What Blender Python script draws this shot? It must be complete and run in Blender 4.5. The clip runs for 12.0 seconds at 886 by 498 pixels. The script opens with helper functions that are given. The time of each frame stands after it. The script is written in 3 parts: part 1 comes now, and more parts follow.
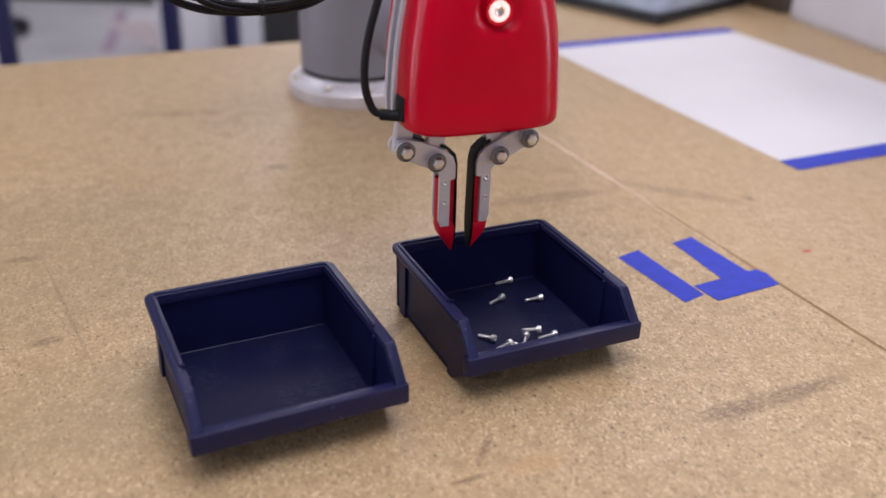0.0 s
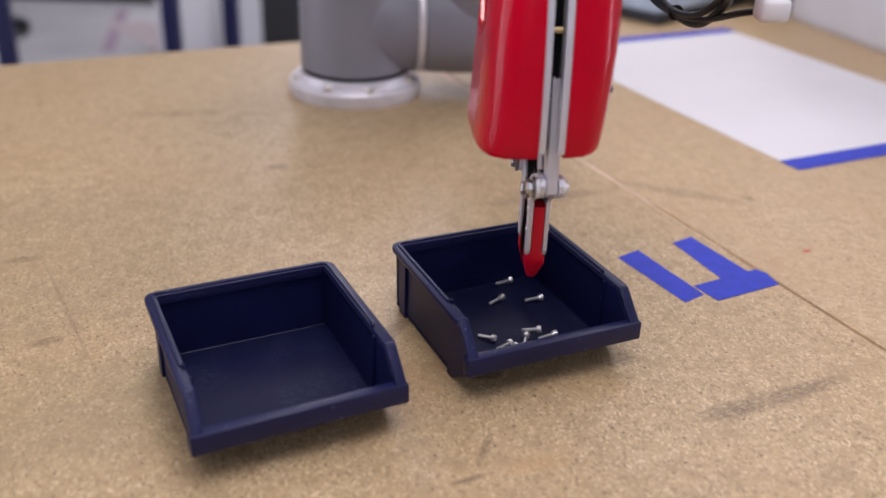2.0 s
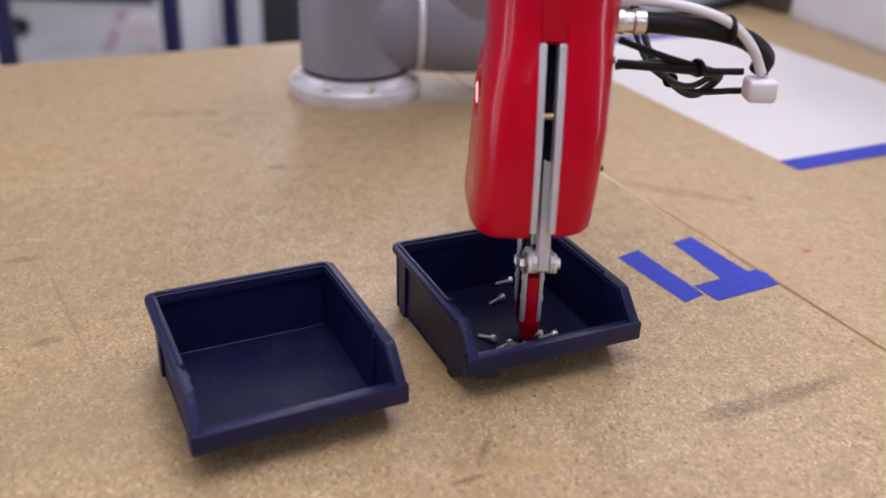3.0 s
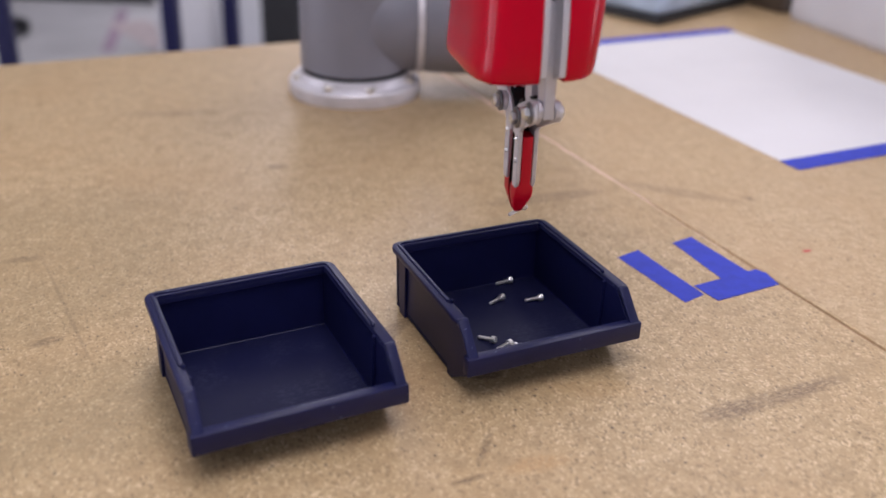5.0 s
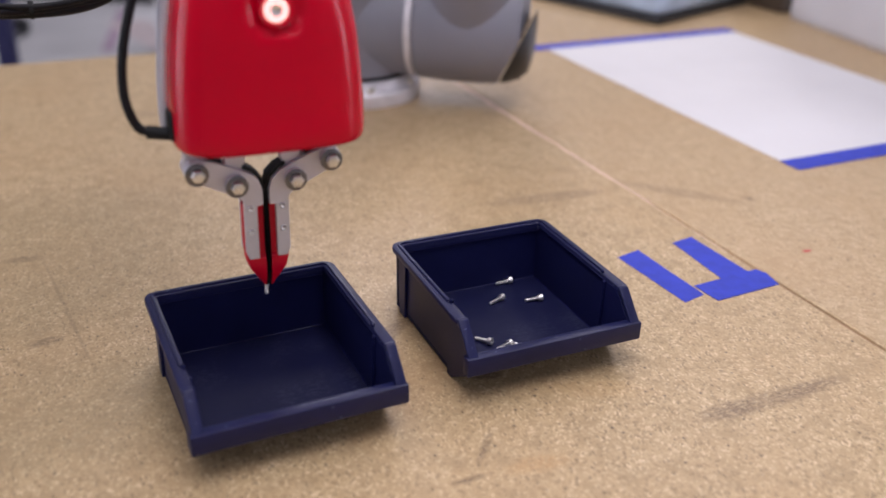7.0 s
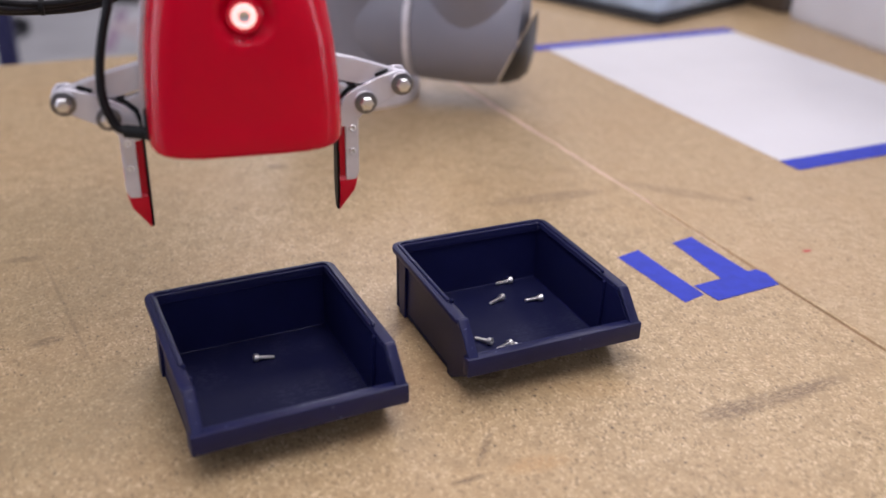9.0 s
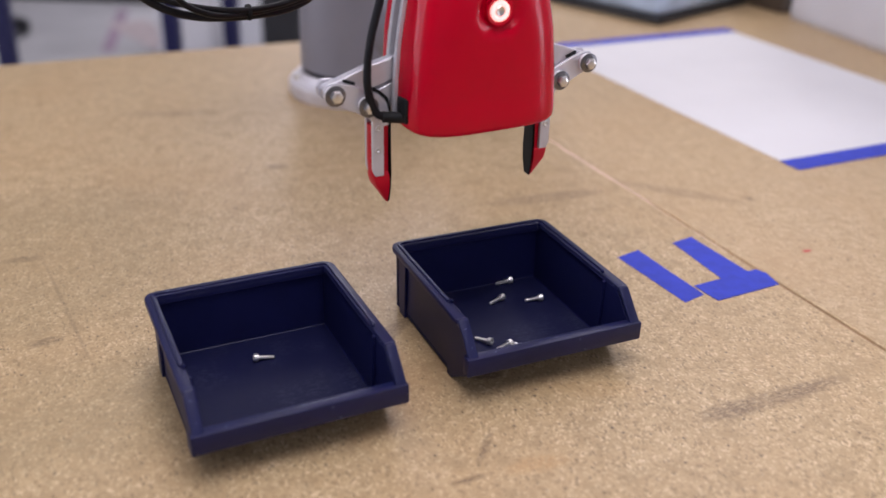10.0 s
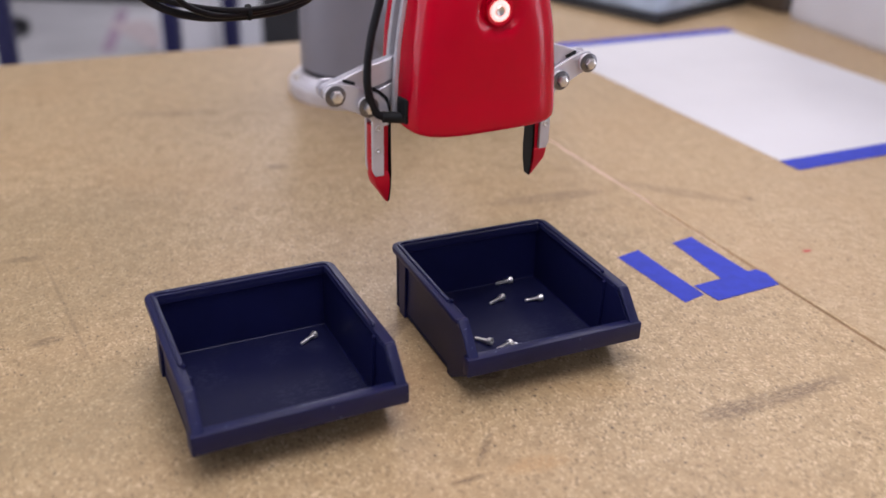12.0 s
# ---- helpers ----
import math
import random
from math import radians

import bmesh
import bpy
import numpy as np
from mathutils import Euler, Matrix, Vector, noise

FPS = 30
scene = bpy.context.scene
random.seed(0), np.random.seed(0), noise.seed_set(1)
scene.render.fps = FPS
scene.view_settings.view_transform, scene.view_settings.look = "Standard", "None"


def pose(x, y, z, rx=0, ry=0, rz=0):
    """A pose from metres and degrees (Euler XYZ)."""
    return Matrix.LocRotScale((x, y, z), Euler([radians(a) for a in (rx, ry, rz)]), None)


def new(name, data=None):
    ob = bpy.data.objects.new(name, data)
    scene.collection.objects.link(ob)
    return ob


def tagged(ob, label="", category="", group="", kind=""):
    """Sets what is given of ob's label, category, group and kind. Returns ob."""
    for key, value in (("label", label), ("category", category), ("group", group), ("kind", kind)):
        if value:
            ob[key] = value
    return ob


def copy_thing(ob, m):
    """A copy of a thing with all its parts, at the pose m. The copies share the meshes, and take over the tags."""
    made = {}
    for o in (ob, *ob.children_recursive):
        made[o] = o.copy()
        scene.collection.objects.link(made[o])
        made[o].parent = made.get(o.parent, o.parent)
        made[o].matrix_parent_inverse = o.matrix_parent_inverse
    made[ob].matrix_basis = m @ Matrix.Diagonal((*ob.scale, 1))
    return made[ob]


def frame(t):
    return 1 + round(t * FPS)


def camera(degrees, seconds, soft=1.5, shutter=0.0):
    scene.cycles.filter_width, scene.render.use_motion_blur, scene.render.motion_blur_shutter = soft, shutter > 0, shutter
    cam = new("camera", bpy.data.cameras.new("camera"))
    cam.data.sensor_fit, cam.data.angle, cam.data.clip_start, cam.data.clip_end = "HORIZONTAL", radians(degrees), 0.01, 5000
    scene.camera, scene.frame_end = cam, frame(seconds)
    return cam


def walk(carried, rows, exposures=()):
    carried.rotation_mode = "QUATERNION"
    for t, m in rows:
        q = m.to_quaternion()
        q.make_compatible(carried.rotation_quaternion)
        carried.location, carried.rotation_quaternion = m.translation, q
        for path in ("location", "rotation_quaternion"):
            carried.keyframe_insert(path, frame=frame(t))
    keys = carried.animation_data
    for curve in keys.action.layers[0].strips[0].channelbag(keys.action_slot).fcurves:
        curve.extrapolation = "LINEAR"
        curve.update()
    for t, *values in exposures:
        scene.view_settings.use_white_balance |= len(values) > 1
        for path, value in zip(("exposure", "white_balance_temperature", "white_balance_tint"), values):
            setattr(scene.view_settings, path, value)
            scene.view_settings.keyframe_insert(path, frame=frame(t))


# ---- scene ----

cam = camera(50.72, 12.0, soft=1.6)
EYE = pose(0, 0, 0.3269, 90 - 26.648) @ pose(0, 0, 0, 0, 0, 2.0135)
walk(cam, [(0, EYE), (12.0, EYE)], exposures=[(0, -0.1, 6080, 21), (12.0, -0.1, 6080, 21)])
cam.data.dof.use_dof = True
cam.data.dof.focus_distance = 0.60
cam.data.dof.aperture_fstop = 4.2

# ---- light: ceiling lamps of the workshop, with added low fills and side lamps ----
world = bpy.data.worlds.new("world")
scene.world = world
world.use_nodes = True
world.node_tree.nodes["Background"].inputs[0].default_value = (0.9, 0.93, 1.0, 1)
world.node_tree.nodes["Background"].inputs[1].default_value = 0.1


def area_lamp(x, y, sx, sy, watts, colour=(1.0, 0.95, 0.88), z=2.12):
    data = bpy.data.lights.new("area_light", "AREA")
    data.shape, data.size, data.size_y, data.energy, data.color = "RECTANGLE", sx, sy, watts, colour
    ob = new("area_light", data)
    ob.matrix_world = pose(x, y, z)
    return ob


# two low fills added to brighten the table's middle; no fixture hangs there
area_lamp(-0.10, 0.50, 0.10, 0.70, 1.4, (1.0, 0.96, 0.91), 0.80)
area_lamp(0.08, 0.40, 0.10, 0.60, 1.4, (1.0, 0.96, 0.94), 0.76)
area_lamp(-0.45, 0.15, 0.7, 1.6, 10, (1.0, 0.96, 0.91))
area_lamp(0.45, 0.15, 0.7, 1.6, 12, (1.0, 0.96, 0.94))
area_lamp(-0.4, 2.6, 0.35, 1.8, 15, (1.0, 0.94, 0.82))
area_lamp(1.0, 2.6, 0.35, 1.8, 24, (1.0, 0.95, 0.88))
area_lamp(-0.4, 5.2, 0.7, 2.0, 50, (0.98, 0.97, 1.0))
for lx, ly in ((-1.9, -3.4), (1.5, -3.4), (-1.0, -6.0), (2.0, -6.0)):
    area_lamp(lx, ly, 0.32, 2.4, 17, (0.93, 0.93, 1.0))


def side_light(x, y, wide, high, watts, turn):
    """A tall narrow lamp added before a plain side wall, for streaks on glossy faces."""
    data = bpy.data.lights.new("side_light", "AREA")
    data.shape, data.size, data.size_y, data.energy, data.color = "RECTANGLE", wide, high, watts, (0.88, 0.92, 1.0)
    ob = new("side_light", data)
    ob.matrix_world = pose(x, y, 0.45, 90, 0, turn)
    return ob


side_light(-4.9, 0.4, 0.22, 2.5, 36, -90)
side_light(-4.9, -1.1, 0.16, 2.5, 27, -90)
side_light(4.9, 0.3, 0.25, 2.5, 40, 90)


# ---- node helpers ----
def material(name):
    m = bpy.data.materials.new(name)
    m.use_nodes = True
    nt = m.node_tree
    b = nt.nodes["Principled BSDF"]
    return m, nt, b


def node(nt, kind, **inputs):
    n = nt.nodes.new(kind)
    for k, v in inputs.items():
        key = k.replace("_", " ")
        if hasattr(v, "is_output"):
            nt.links.new(v, n.inputs[key])
        else:
            n.inputs[key].default_value = v
    return n


def coords(nt, scale=(1, 1, 1), turn=0.0, place=(0, 0, 0)):
    tc = nt.nodes.new("ShaderNodeTexCoord")
    mp = nt.nodes.new("ShaderNodeMapping")
    mp.inputs["Scale"].default_value = scale
    mp.inputs["Rotation"].default_value = (0, 0, radians(turn))
    mp.inputs["Location"].default_value = place
    nt.links.new(tc.outputs["Object"], mp.inputs["Vector"])
    return mp.outputs[0]


def ramp(nt, fac, stops):
    r = nt.nodes.new("ShaderNodeValToRGB")
    e = r.color_ramp.elements
    while len(e) < len(stops):
        e.new(0.5)
    for el, (p, c) in zip(e, stops):
        el.position = p
        el.color = (*c, 1) if len(c) == 3 else c
    nt.links.new(fac, r.inputs[0])
    return r.outputs[0]


def mix(nt, a, b, fac, mode="MIX"):
    m = nt.nodes.new("ShaderNodeMix")
    m.data_type, m.blend_type = "RGBA", mode
    for key, v in ((0, fac), (6, a), (7, b)):
        if hasattr(v, "is_output"):
            nt.links.new(v, m.inputs[key])
        elif key == 0:
            m.inputs[0].default_value = v
        else:
            m.inputs[key].default_value = (*v, 1)
    return m.outputs[2]


def bump(nt, b, height, strength, distance):
    n = nt.nodes.new("ShaderNodeBump")
    n.inputs["Strength"].default_value = strength
    n.inputs["Distance"].default_value = distance
    nt.links.new(height, n.inputs["Height"])
    nt.links.new(n.outputs[0], b.inputs["Normal"])


def noise_tex(nt, vec, scale, detail=4.0, rough=0.6):
    n = node(nt, "ShaderNodeTexNoise", Vector=vec, Scale=scale, Detail=detail, Roughness=rough)
    return n.outputs["Fac"]


def calc(nt, op, a, b=0.0):
    n = nt.nodes.new("ShaderNodeMath")
    n.operation = op
    for i, v in enumerate((a, b)):
        if hasattr(v, "is_output"):
            nt.links.new(v, n.inputs[i])
        else:
            n.inputs[i].default_value = v
    return n.outputs[0]


def grained(name, colour, vary=0.15, rough=0.5, metal=0.0, scale=40.0, fine=900.0, relief=0.0002, coat=0.0, spec=0.5):
    """Paint, plastic or metal with uneven tone and gloss at two scales."""
    m, nt, b = material(name)
    v = coords(nt)
    big = noise_tex(nt, v, scale)
    small = noise_tex(nt, v, fine, 3.0)
    dark = tuple(c * (1 - vary) for c in colour)
    light = tuple(min(1, c * (1 + vary)) for c in colour)
    nt.links.new(ramp(nt, big, [(0.3, dark), (0.7, light)]), b.inputs["Base Color"])
    r = calc(nt, "ADD", calc(nt, "MULTIPLY", small, 0.14), calc(nt, "MULTIPLY", big, 0.12))
    nt.links.new(calc(nt, "ADD", r, rough - 0.13), b.inputs["Roughness"])
    b.inputs["Metallic"].default_value = metal
    b.inputs["Coat Weight"].default_value = coat
    b.inputs["Coat Roughness"].default_value = 0.12
    b.inputs["Specular IOR Level"].default_value = spec
    if relief:
        bump(nt, b, small, 0.25, relief)
    return m


ANG = 26.0
DIRT = (0.155, 0.10, 0.055)


def chipboard(name, tone=(1, 1, 1), crisp=1.0):
    m, nt, b = material(name)
    v = coords(nt)
    stretched = coords(nt, (1.0, 0.72, 1.0), turn=-26)
    wob = node(nt, "ShaderNodeTexNoise", Vector=v, Scale=240.0, Detail=2.0).outputs["Color"]
    warped = nt.nodes.new("ShaderNodeMix")
    warped.data_type = "VECTOR"
    warped.inputs[0].default_value = 0.0035
    nt.links.new(stretched, warped.inputs[4])
    nt.links.new(wob, warped.inputs[5])
    wv = warped.outputs[1]
    chips = node(nt, "ShaderNodeTexVoronoi", Vector=wv, Scale=780.0, Randomness=1.0)
    chips2 = node(nt, "ShaderNodeTexVoronoi", Vector=wv, Scale=290.0, Randomness=1.0)
    sep = nt.nodes.new("ShaderNodeSeparateColor")
    nt.links.new(chips.outputs["Color"], sep.inputs[0])
    sep2 = nt.nodes.new("ShaderNodeSeparateColor")
    nt.links.new(chips2.outputs["Color"], sep2.inputs[0])
    t = lambda c: tuple(x * y for x, y in zip(c, tone))
    c1 = ramp(nt, sep.outputs[0], [(0.0, t((0.20, 0.13, 0.068))), (0.16, t((0.42, 0.29, 0.16))), (0.8, t((0.54, 0.388, 0.232))), (1.0, t((0.78, 0.61, 0.41)))])
    c2 = ramp(nt, sep2.outputs[1], [(0.0, t((0.40, 0.27, 0.145))), (0.6, t((0.50, 0.355, 0.205))), (1.0, t((0.57, 0.42, 0.26)))])
    base = mix(nt, c1, c2, 0.25 if crisp > 0.5 else 0.6)
    # broad tone, worn and grey patches
    broad = noise_tex(nt, v, 7.0, 5.0, 0.6)
    base = mix(nt, base, t((0.47, 0.31, 0.165)), calc(nt, "MULTIPLY", ramp(nt, broad, [(0.45, (0, 0, 0)), (0.7, (1, 1, 1))]), 0.55))
    mott = noise_tex(nt, v, 55.0, 4.0, 0.65)
    base = mix(nt, base, t((0.36, 0.25, 0.14)), calc(nt, "MULTIPLY", ramp(nt, mott, [(0.46, (0, 0, 0)), (0.66, (1, 1, 1))]), 0.15 + 0.4 * crisp))
    # dark slivers and pale slivers
    sl = node(nt, "ShaderNodeTexVoronoi", Vector=coords(nt, (1.0, 0.26, 1.0), turn=33), Scale=430.0)
    dark = ramp(nt, sl.outputs["Distance"], [(0.10, (1, 1, 1)), (0.22, (0, 0, 0))])
    pick = ramp(nt, noise_tex(nt, v, 120.0, 2.0), [(0.43, (0, 0, 0)), (0.53, (1, 1, 1))])
    base = mix(nt, base, t((0.13, 0.085, 0.05)), calc(nt, "MULTIPLY", calc(nt, "MULTIPLY", dark, pick), 0.95 * crisp))
    sp = node(nt, "ShaderNodeTexVoronoi", Vector=coords(nt, (0.3, 1.0, 1.0), turn=-15, place=(3, 1, 0)), Scale=450.0)
    pale = ramp(nt, sp.outputs["Distance"], [(0.07, (1, 1, 1)), (0.17, (0, 0, 0))])
    base = mix(nt, base, t((0.72, 0.57, 0.38)), calc(nt, "MULTIPLY", pale, 0.38 * crisp))
    specks = node(nt, "ShaderNodeTexVoronoi", Vector=v, Scale=82.0)
    spot = ramp(nt, specks.outputs["Distance"], [(0.05, (1, 1, 1)), (0.10, (0, 0, 0))])
    base = mix(nt, base, t((0.06, 0.04, 0.03)), calc(nt, "MULTIPLY", spot, 0.8))
    # rubbed-in dirt and tinted patches: x, y, turn, length, width, strength, tint
    for x, y, a, sx, sy, k, tint in ((0.203, 0.467, 25, 0.066, 0.0090, 0.6, DIRT), (0.172, 0.452, 22, 0.024, 0.010, 0.5, DIRT), (0.228, 0.480, 28, 0.03, 0.006, 0.4, DIRT), (0.027, 0.411, 75, 0.020, 0.0030, 0.6, DIRT), (0.019, 0.384, 25, 0.012, 0.0022, 0.8, DIRT),
                               (0.272, 0.773, -30, 0.008, 0.004, 0.7, DIRT), (0.211, 0.783, -20, 0.07, 0.012, 0.35, DIRT), (-0.157, 0.811, 15, 0.012, 0.008, 0.7, DIRT), (0.09, 0.76, 20, 0.07, 0.012, 0.45, DIRT), (-0.30, 0.95, 10, 0.06, 0.012, 0.4, DIRT),
                               (-0.255, 0.545, 122, 0.10, 0.0016, 0.4, DIRT), (-0.25, 0.50, 35, 0.012, 0.006, 0.7, DIRT), (-0.31, 0.61, 20, 0.016, 0.006, 0.7, DIRT), (0.029, 0.480, 10, 0.012, 0.006, 0.9, DIRT), (-0.036, 0.52, 60, 0.04, 0.008, 0.6, DIRT),
                               # broad olive patches at left: dirt, plus darkening for the light's falloff there
                               (0.2905, 0.6711, 30, 0.0055, 0.0030, 1.0, (0.50, 0.03, 0.03)), (0.055, 0.398, 20, 0.022, 0.008, 0.45, (0.50, 0.29, 0.11)), (0.10, 0.47, 0, 0.04, 0.012, 0.2, (0.50, 0.30, 0.12)), (-0.2, 0.42, 40, 0.09, 0.03, 0.35, (0.33, 0.24, 0.13)), (-0.33, 0.70, 20, 0.15, 0.05, 0.35, (0.33, 0.24, 0.13)), (-0.34, 0.58, 32, 0.22, 0.15, 0.42, (0.31, 0.235, 0.12)), (-0.22, 0.42, 25, 0.16, 0.07, 0.38, (0.31, 0.235, 0.12)), (-0.02, 0.455, 60, 0.07, 0.022, 0.45, (0.36, 0.22, 0.10))):
        # places are given in the room's axes; the board lies turned by ANG
        c, sn = math.cos(radians(ANG)), math.sin(radians(ANG))
        x, y, a = x * c + y * sn, y * c - x * sn, a - ANG
        mp = nt.nodes.new("ShaderNodeMapping")
        mp.vector_type = "TEXTURE"
        mp.inputs["Location"].default_value = (x, y, 0)
        mp.inputs["Rotation"].default_value = (0, 0, radians(a))
        mp.inputs["Scale"].default_value = (sx, sy, 1)
        nt.links.new(nt.nodes.new("ShaderNodeTexCoord").outputs["Object"], mp.inputs[0])
        g = nt.nodes.new("ShaderNodeTexGradient")
        g.gradient_type = "SPHERICAL"
        nt.links.new(mp.outputs[0], g.inputs[0])
        grit = ramp(nt, noise_tex(nt, coords(nt, (0.45, 1.0, 1.0)), 420.0, 4.0, 0.75), [(0.36, (0, 0, 0)), (0.55, (1, 1, 1))])
        base = mix(nt, base, tint, calc(nt, "MULTIPLY", calc(nt, "MULTIPLY", ramp(nt, g.outputs["Fac"], [(0.0, (0, 0, 0)), (0.45, (1, 1, 1))]), grit), k))
    nt.links.new(base, b.inputs["Base Color"])
    nt.links.new(calc(nt, "ADD", calc(nt, "MULTIPLY", mott, 0.25), 0.32), b.inputs["Roughness"])
    b.inputs["Specular IOR Level"].default_value = 0.5
    bump(nt, b, calc(nt, "ADD", calc(nt, "MULTIPLY", sep.outputs[2], 0.6), noise_tex(nt, v, 700.0)), 0.35 * crisp, 0.0004)
    return m


M_BOARD = chipboard("chipboard_worn", (0.985, 1.0, 0.92))
M_BOARD2 = chipboard("chipboard_smooth", (0.99, 1.0, 0.94), 0.3)
M_RAW_LIT = grained("raw_wood_edge_glint", (0.74, 0.55, 0.42), 0.2, 0.8, scale=60)
M_GROOVE = grained("grimy_joint", (0.30, 0.17, 0.09), 0.3, 0.8, scale=60)
M_BIN = grained("navy_plastic", (0.0078, 0.0096, 0.052), 0.15, 0.40, scale=25, fine=1500, relief=0.0001, spec=0.22)


def flecked_navy():
    """The same plastic with rare pale chips, for the handled rims."""
    m, nt, b = material("flecked_navy_plastic")
    v = coords(nt)
    big = noise_tex(nt, v, 25.0)
    small = noise_tex(nt, v, 1500.0, 3.0)
    chip = calc(nt, "MULTIPLY", ramp(nt, noise_tex(nt, v, 190.0, 3.0, 0.7), [(0.66, (0, 0, 0)), (0.71, (1, 1, 1))]), ramp(nt, noise_tex(nt, v, 36.0, 2.0), [(0.50, (0, 0, 0)), (0.58, (1, 1, 1))]))
    tone = ramp(nt, big, [(0.3, (0.0076, 0.0092, 0.046)), (0.7, (0.0100, 0.0120, 0.061))])
    nt.links.new(mix(nt, tone, (0.16, 0.19, 0.30), calc(nt, "MULTIPLY", chip, 0.8)), b.inputs["Base Color"])
    nt.links.new(calc(nt, "ADD", calc(nt, "MULTIPLY", small, 0.16), calc(nt, "ADD", calc(nt, "MULTIPLY", big, 0.16), 0.22)), b.inputs["Roughness"])
    b.inputs["Specular IOR Level"].default_value = 0.3
    bump(nt, b, calc(nt, "ADD", small, calc(nt, "MULTIPLY", noise_tex(nt, v, 160.0, 4.0), 2.0)), 0.3, 0.0003)
    return m


M_BINRIM = flecked_navy()


def scuffed_sheen_navy():
    """The same plastic with pale rub marks and painted grey sheen, for the inner floors."""
    m, nt, b = material("scuffed_sheen_navy_plastic")
    v = coords(nt)
    big = noise_tex(nt, v, 28.0, 5.0, 0.65)
    fine = noise_tex(nt, coords(nt, (1.0, 1.6, 1.0), turn=35), 330.0, 4.0, 0.75)
    rub = calc(nt, "MULTIPLY", ramp(nt, big, [(0.50, (0, 0, 0)), (0.72, (1, 1, 1))]), ramp(nt, fine, [(0.42, (0, 0, 0)), (0.7, (1, 1, 1))]))
    nt.links.new(mix(nt, (0.0065, 0.0078, 0.036), (0.060, 0.066, 0.115), calc(nt, "MULTIPLY", rub, 0.6)), b.inputs["Base Color"])
    nt.links.new(calc(nt, "ADD", calc(nt, "MULTIPLY", big, 0.25), 0.36), b.inputs["Roughness"])
    b.inputs["Specular IOR Level"].default_value = 0.16
    return m


M_BINFLOOR = scuffed_sheen_navy()
M_RED = grained("red_gloss_paint", (0.54, 0.0, 0.016), 0.04, 0.19, scale=20, fine=1200, relief=0.0, coat=0.0, spec=0.24)
M_REDPLASTIC = grained("red_printed_plastic", (0.58, 0.0, 0.018), 0.08, 0.40, scale=60, fine=1800, relief=0.0001, spec=0.3)
M_ALU = grained("brushed_aluminium", (0.66, 0.65, 0.69), 0.06, 0.40, metal=0.4, scale=70, fine=1600, relief=0.00005)
M_STEEL = grained("polished_steel", (0.80, 0.79, 0.77), 0.06, 0.30, metal=1.0, scale=120, relief=0.0)
M_WASHER = grained("dull_steel", (0.20, 0.195, 0.20), 0.1, 0.34, metal=0.9, scale=120, relief=0.0)
M_SCREW = grained("zinc_plated_steel", (0.82, 0.80, 0.78), 0.08, 0.34, metal=0.85, scale=120, relief=0.0)
M_BRASS = grained("dull_brass", (0.55, 0.42, 0.22), 0.1, 0.4, metal=0.8, scale=100, relief=0.0)
M_DARK = grained("unlit_black", (0.006, 0.006, 0.007), 0.2, 0.8, scale=60, relief=0.0, spec=0.1)
M_RUBBER = grained("black_rubber", (0.008, 0.009, 0.010), 0.2, 0.6, scale=60, fine=1400, spec=0.25)
M_CABLE = grained("black_cable_jacket", (0.009, 0.009, 0.011), 0.2, 0.45, scale=60, relief=0.0, spec=0.25)
M_WHITE = grained("white_nylon", (0.78, 0.77, 0.79), 0.05, 0.4, scale=50)
M_GREY = grained("grey_robot_paint", (0.235, 0.235, 0.275), 0.06, 0.42, scale=12, fine=700, relief=0.0001)
M_CAST = grained("cast_aluminium", (0.74, 0.72, 0.75), 0.16, 0.42, metal=0.25, scale=30, fine=300)
M_BLACKPL = grained("black_plastic", (0.02, 0.02, 0.023), 0.2, 0.45, scale=20)
M_TAPE = grained("blue_masking_tape", (0.036, 0.056, 0.46), 0.14, 0.62, scale=90, fine=1200, relief=0.0002, spec=0.25)
M_PAPER = grained("white_paper", (0.70, 0.69, 0.70), 0.03, 0.75, scale=9, fine=500, relief=0.0001)
M_CONCRETE = grained("polished_concrete", (0.50, 0.49, 0.485), 0.22, 0.42, scale=1.3, fine=30, relief=0.0006)
M_WALL = grained("wall_paint", (0.72, 0.72, 0.73), 0.04, 0.7, scale=2, fine=120)
M_NAVYSTEEL = grained("navy_painted_steel", (0.006, 0.006, 0.060), 0.15, 0.4, scale=6, fine=200)
M_BROWN = grained("dark_brown_board", (0.085, 0.062, 0.045), 0.2, 0.6, scale=15, fine=300)
M_FOAM = grained("pale_blue_foam", (0.50, 0.62, 0.76), 0.18, 0.7, scale=30, fine=300)
M_PANEL = grained("grey_laminate", (0.74, 0.74, 0.77), 0.05, 0.55, scale=5, fine=200)
M_LEDGE = grained("pink_floor_paint", (0.50, 0.42, 0.41), 0.15, 0.6, scale=10)
M_BLUELINE = grained("mauve_floor_tape", (0.34, 0.24, 0.31), 0.15, 0.6, scale=10)


def glow(name, colour, strength):
    m, nt, b = material(name)
    b.inputs["Base Color"].default_value = (*colour, 1)
    b.inputs["Emission Color"].default_value = (*colour, 1)
    b.inputs["Emission Strength"].default_value = strength
    return m


M_LED = glow("lit_ring", (1.0, 0.55, 0.47), 1.15)


# ---- mesh helpers ----
def part(name, bm, mat, parent=None, label="", smooth=False, at=None):
    """Links a bmesh as one mesh object, under a thing or under a part."""
    bmesh.ops.recalc_face_normals(bm, faces=bm.faces)
    me = bpy.data.meshes.new(name)
    bm.to_mesh(me)
    bm.free()
    me.materials.append(mat)
    for p in me.polygons:
        p.use_smooth = smooth
    if smooth:
        me.set_sharp_from_angle(angle=radians(38))
    ob = new(name, me)
    if parent is not None:
        ob.parent = parent
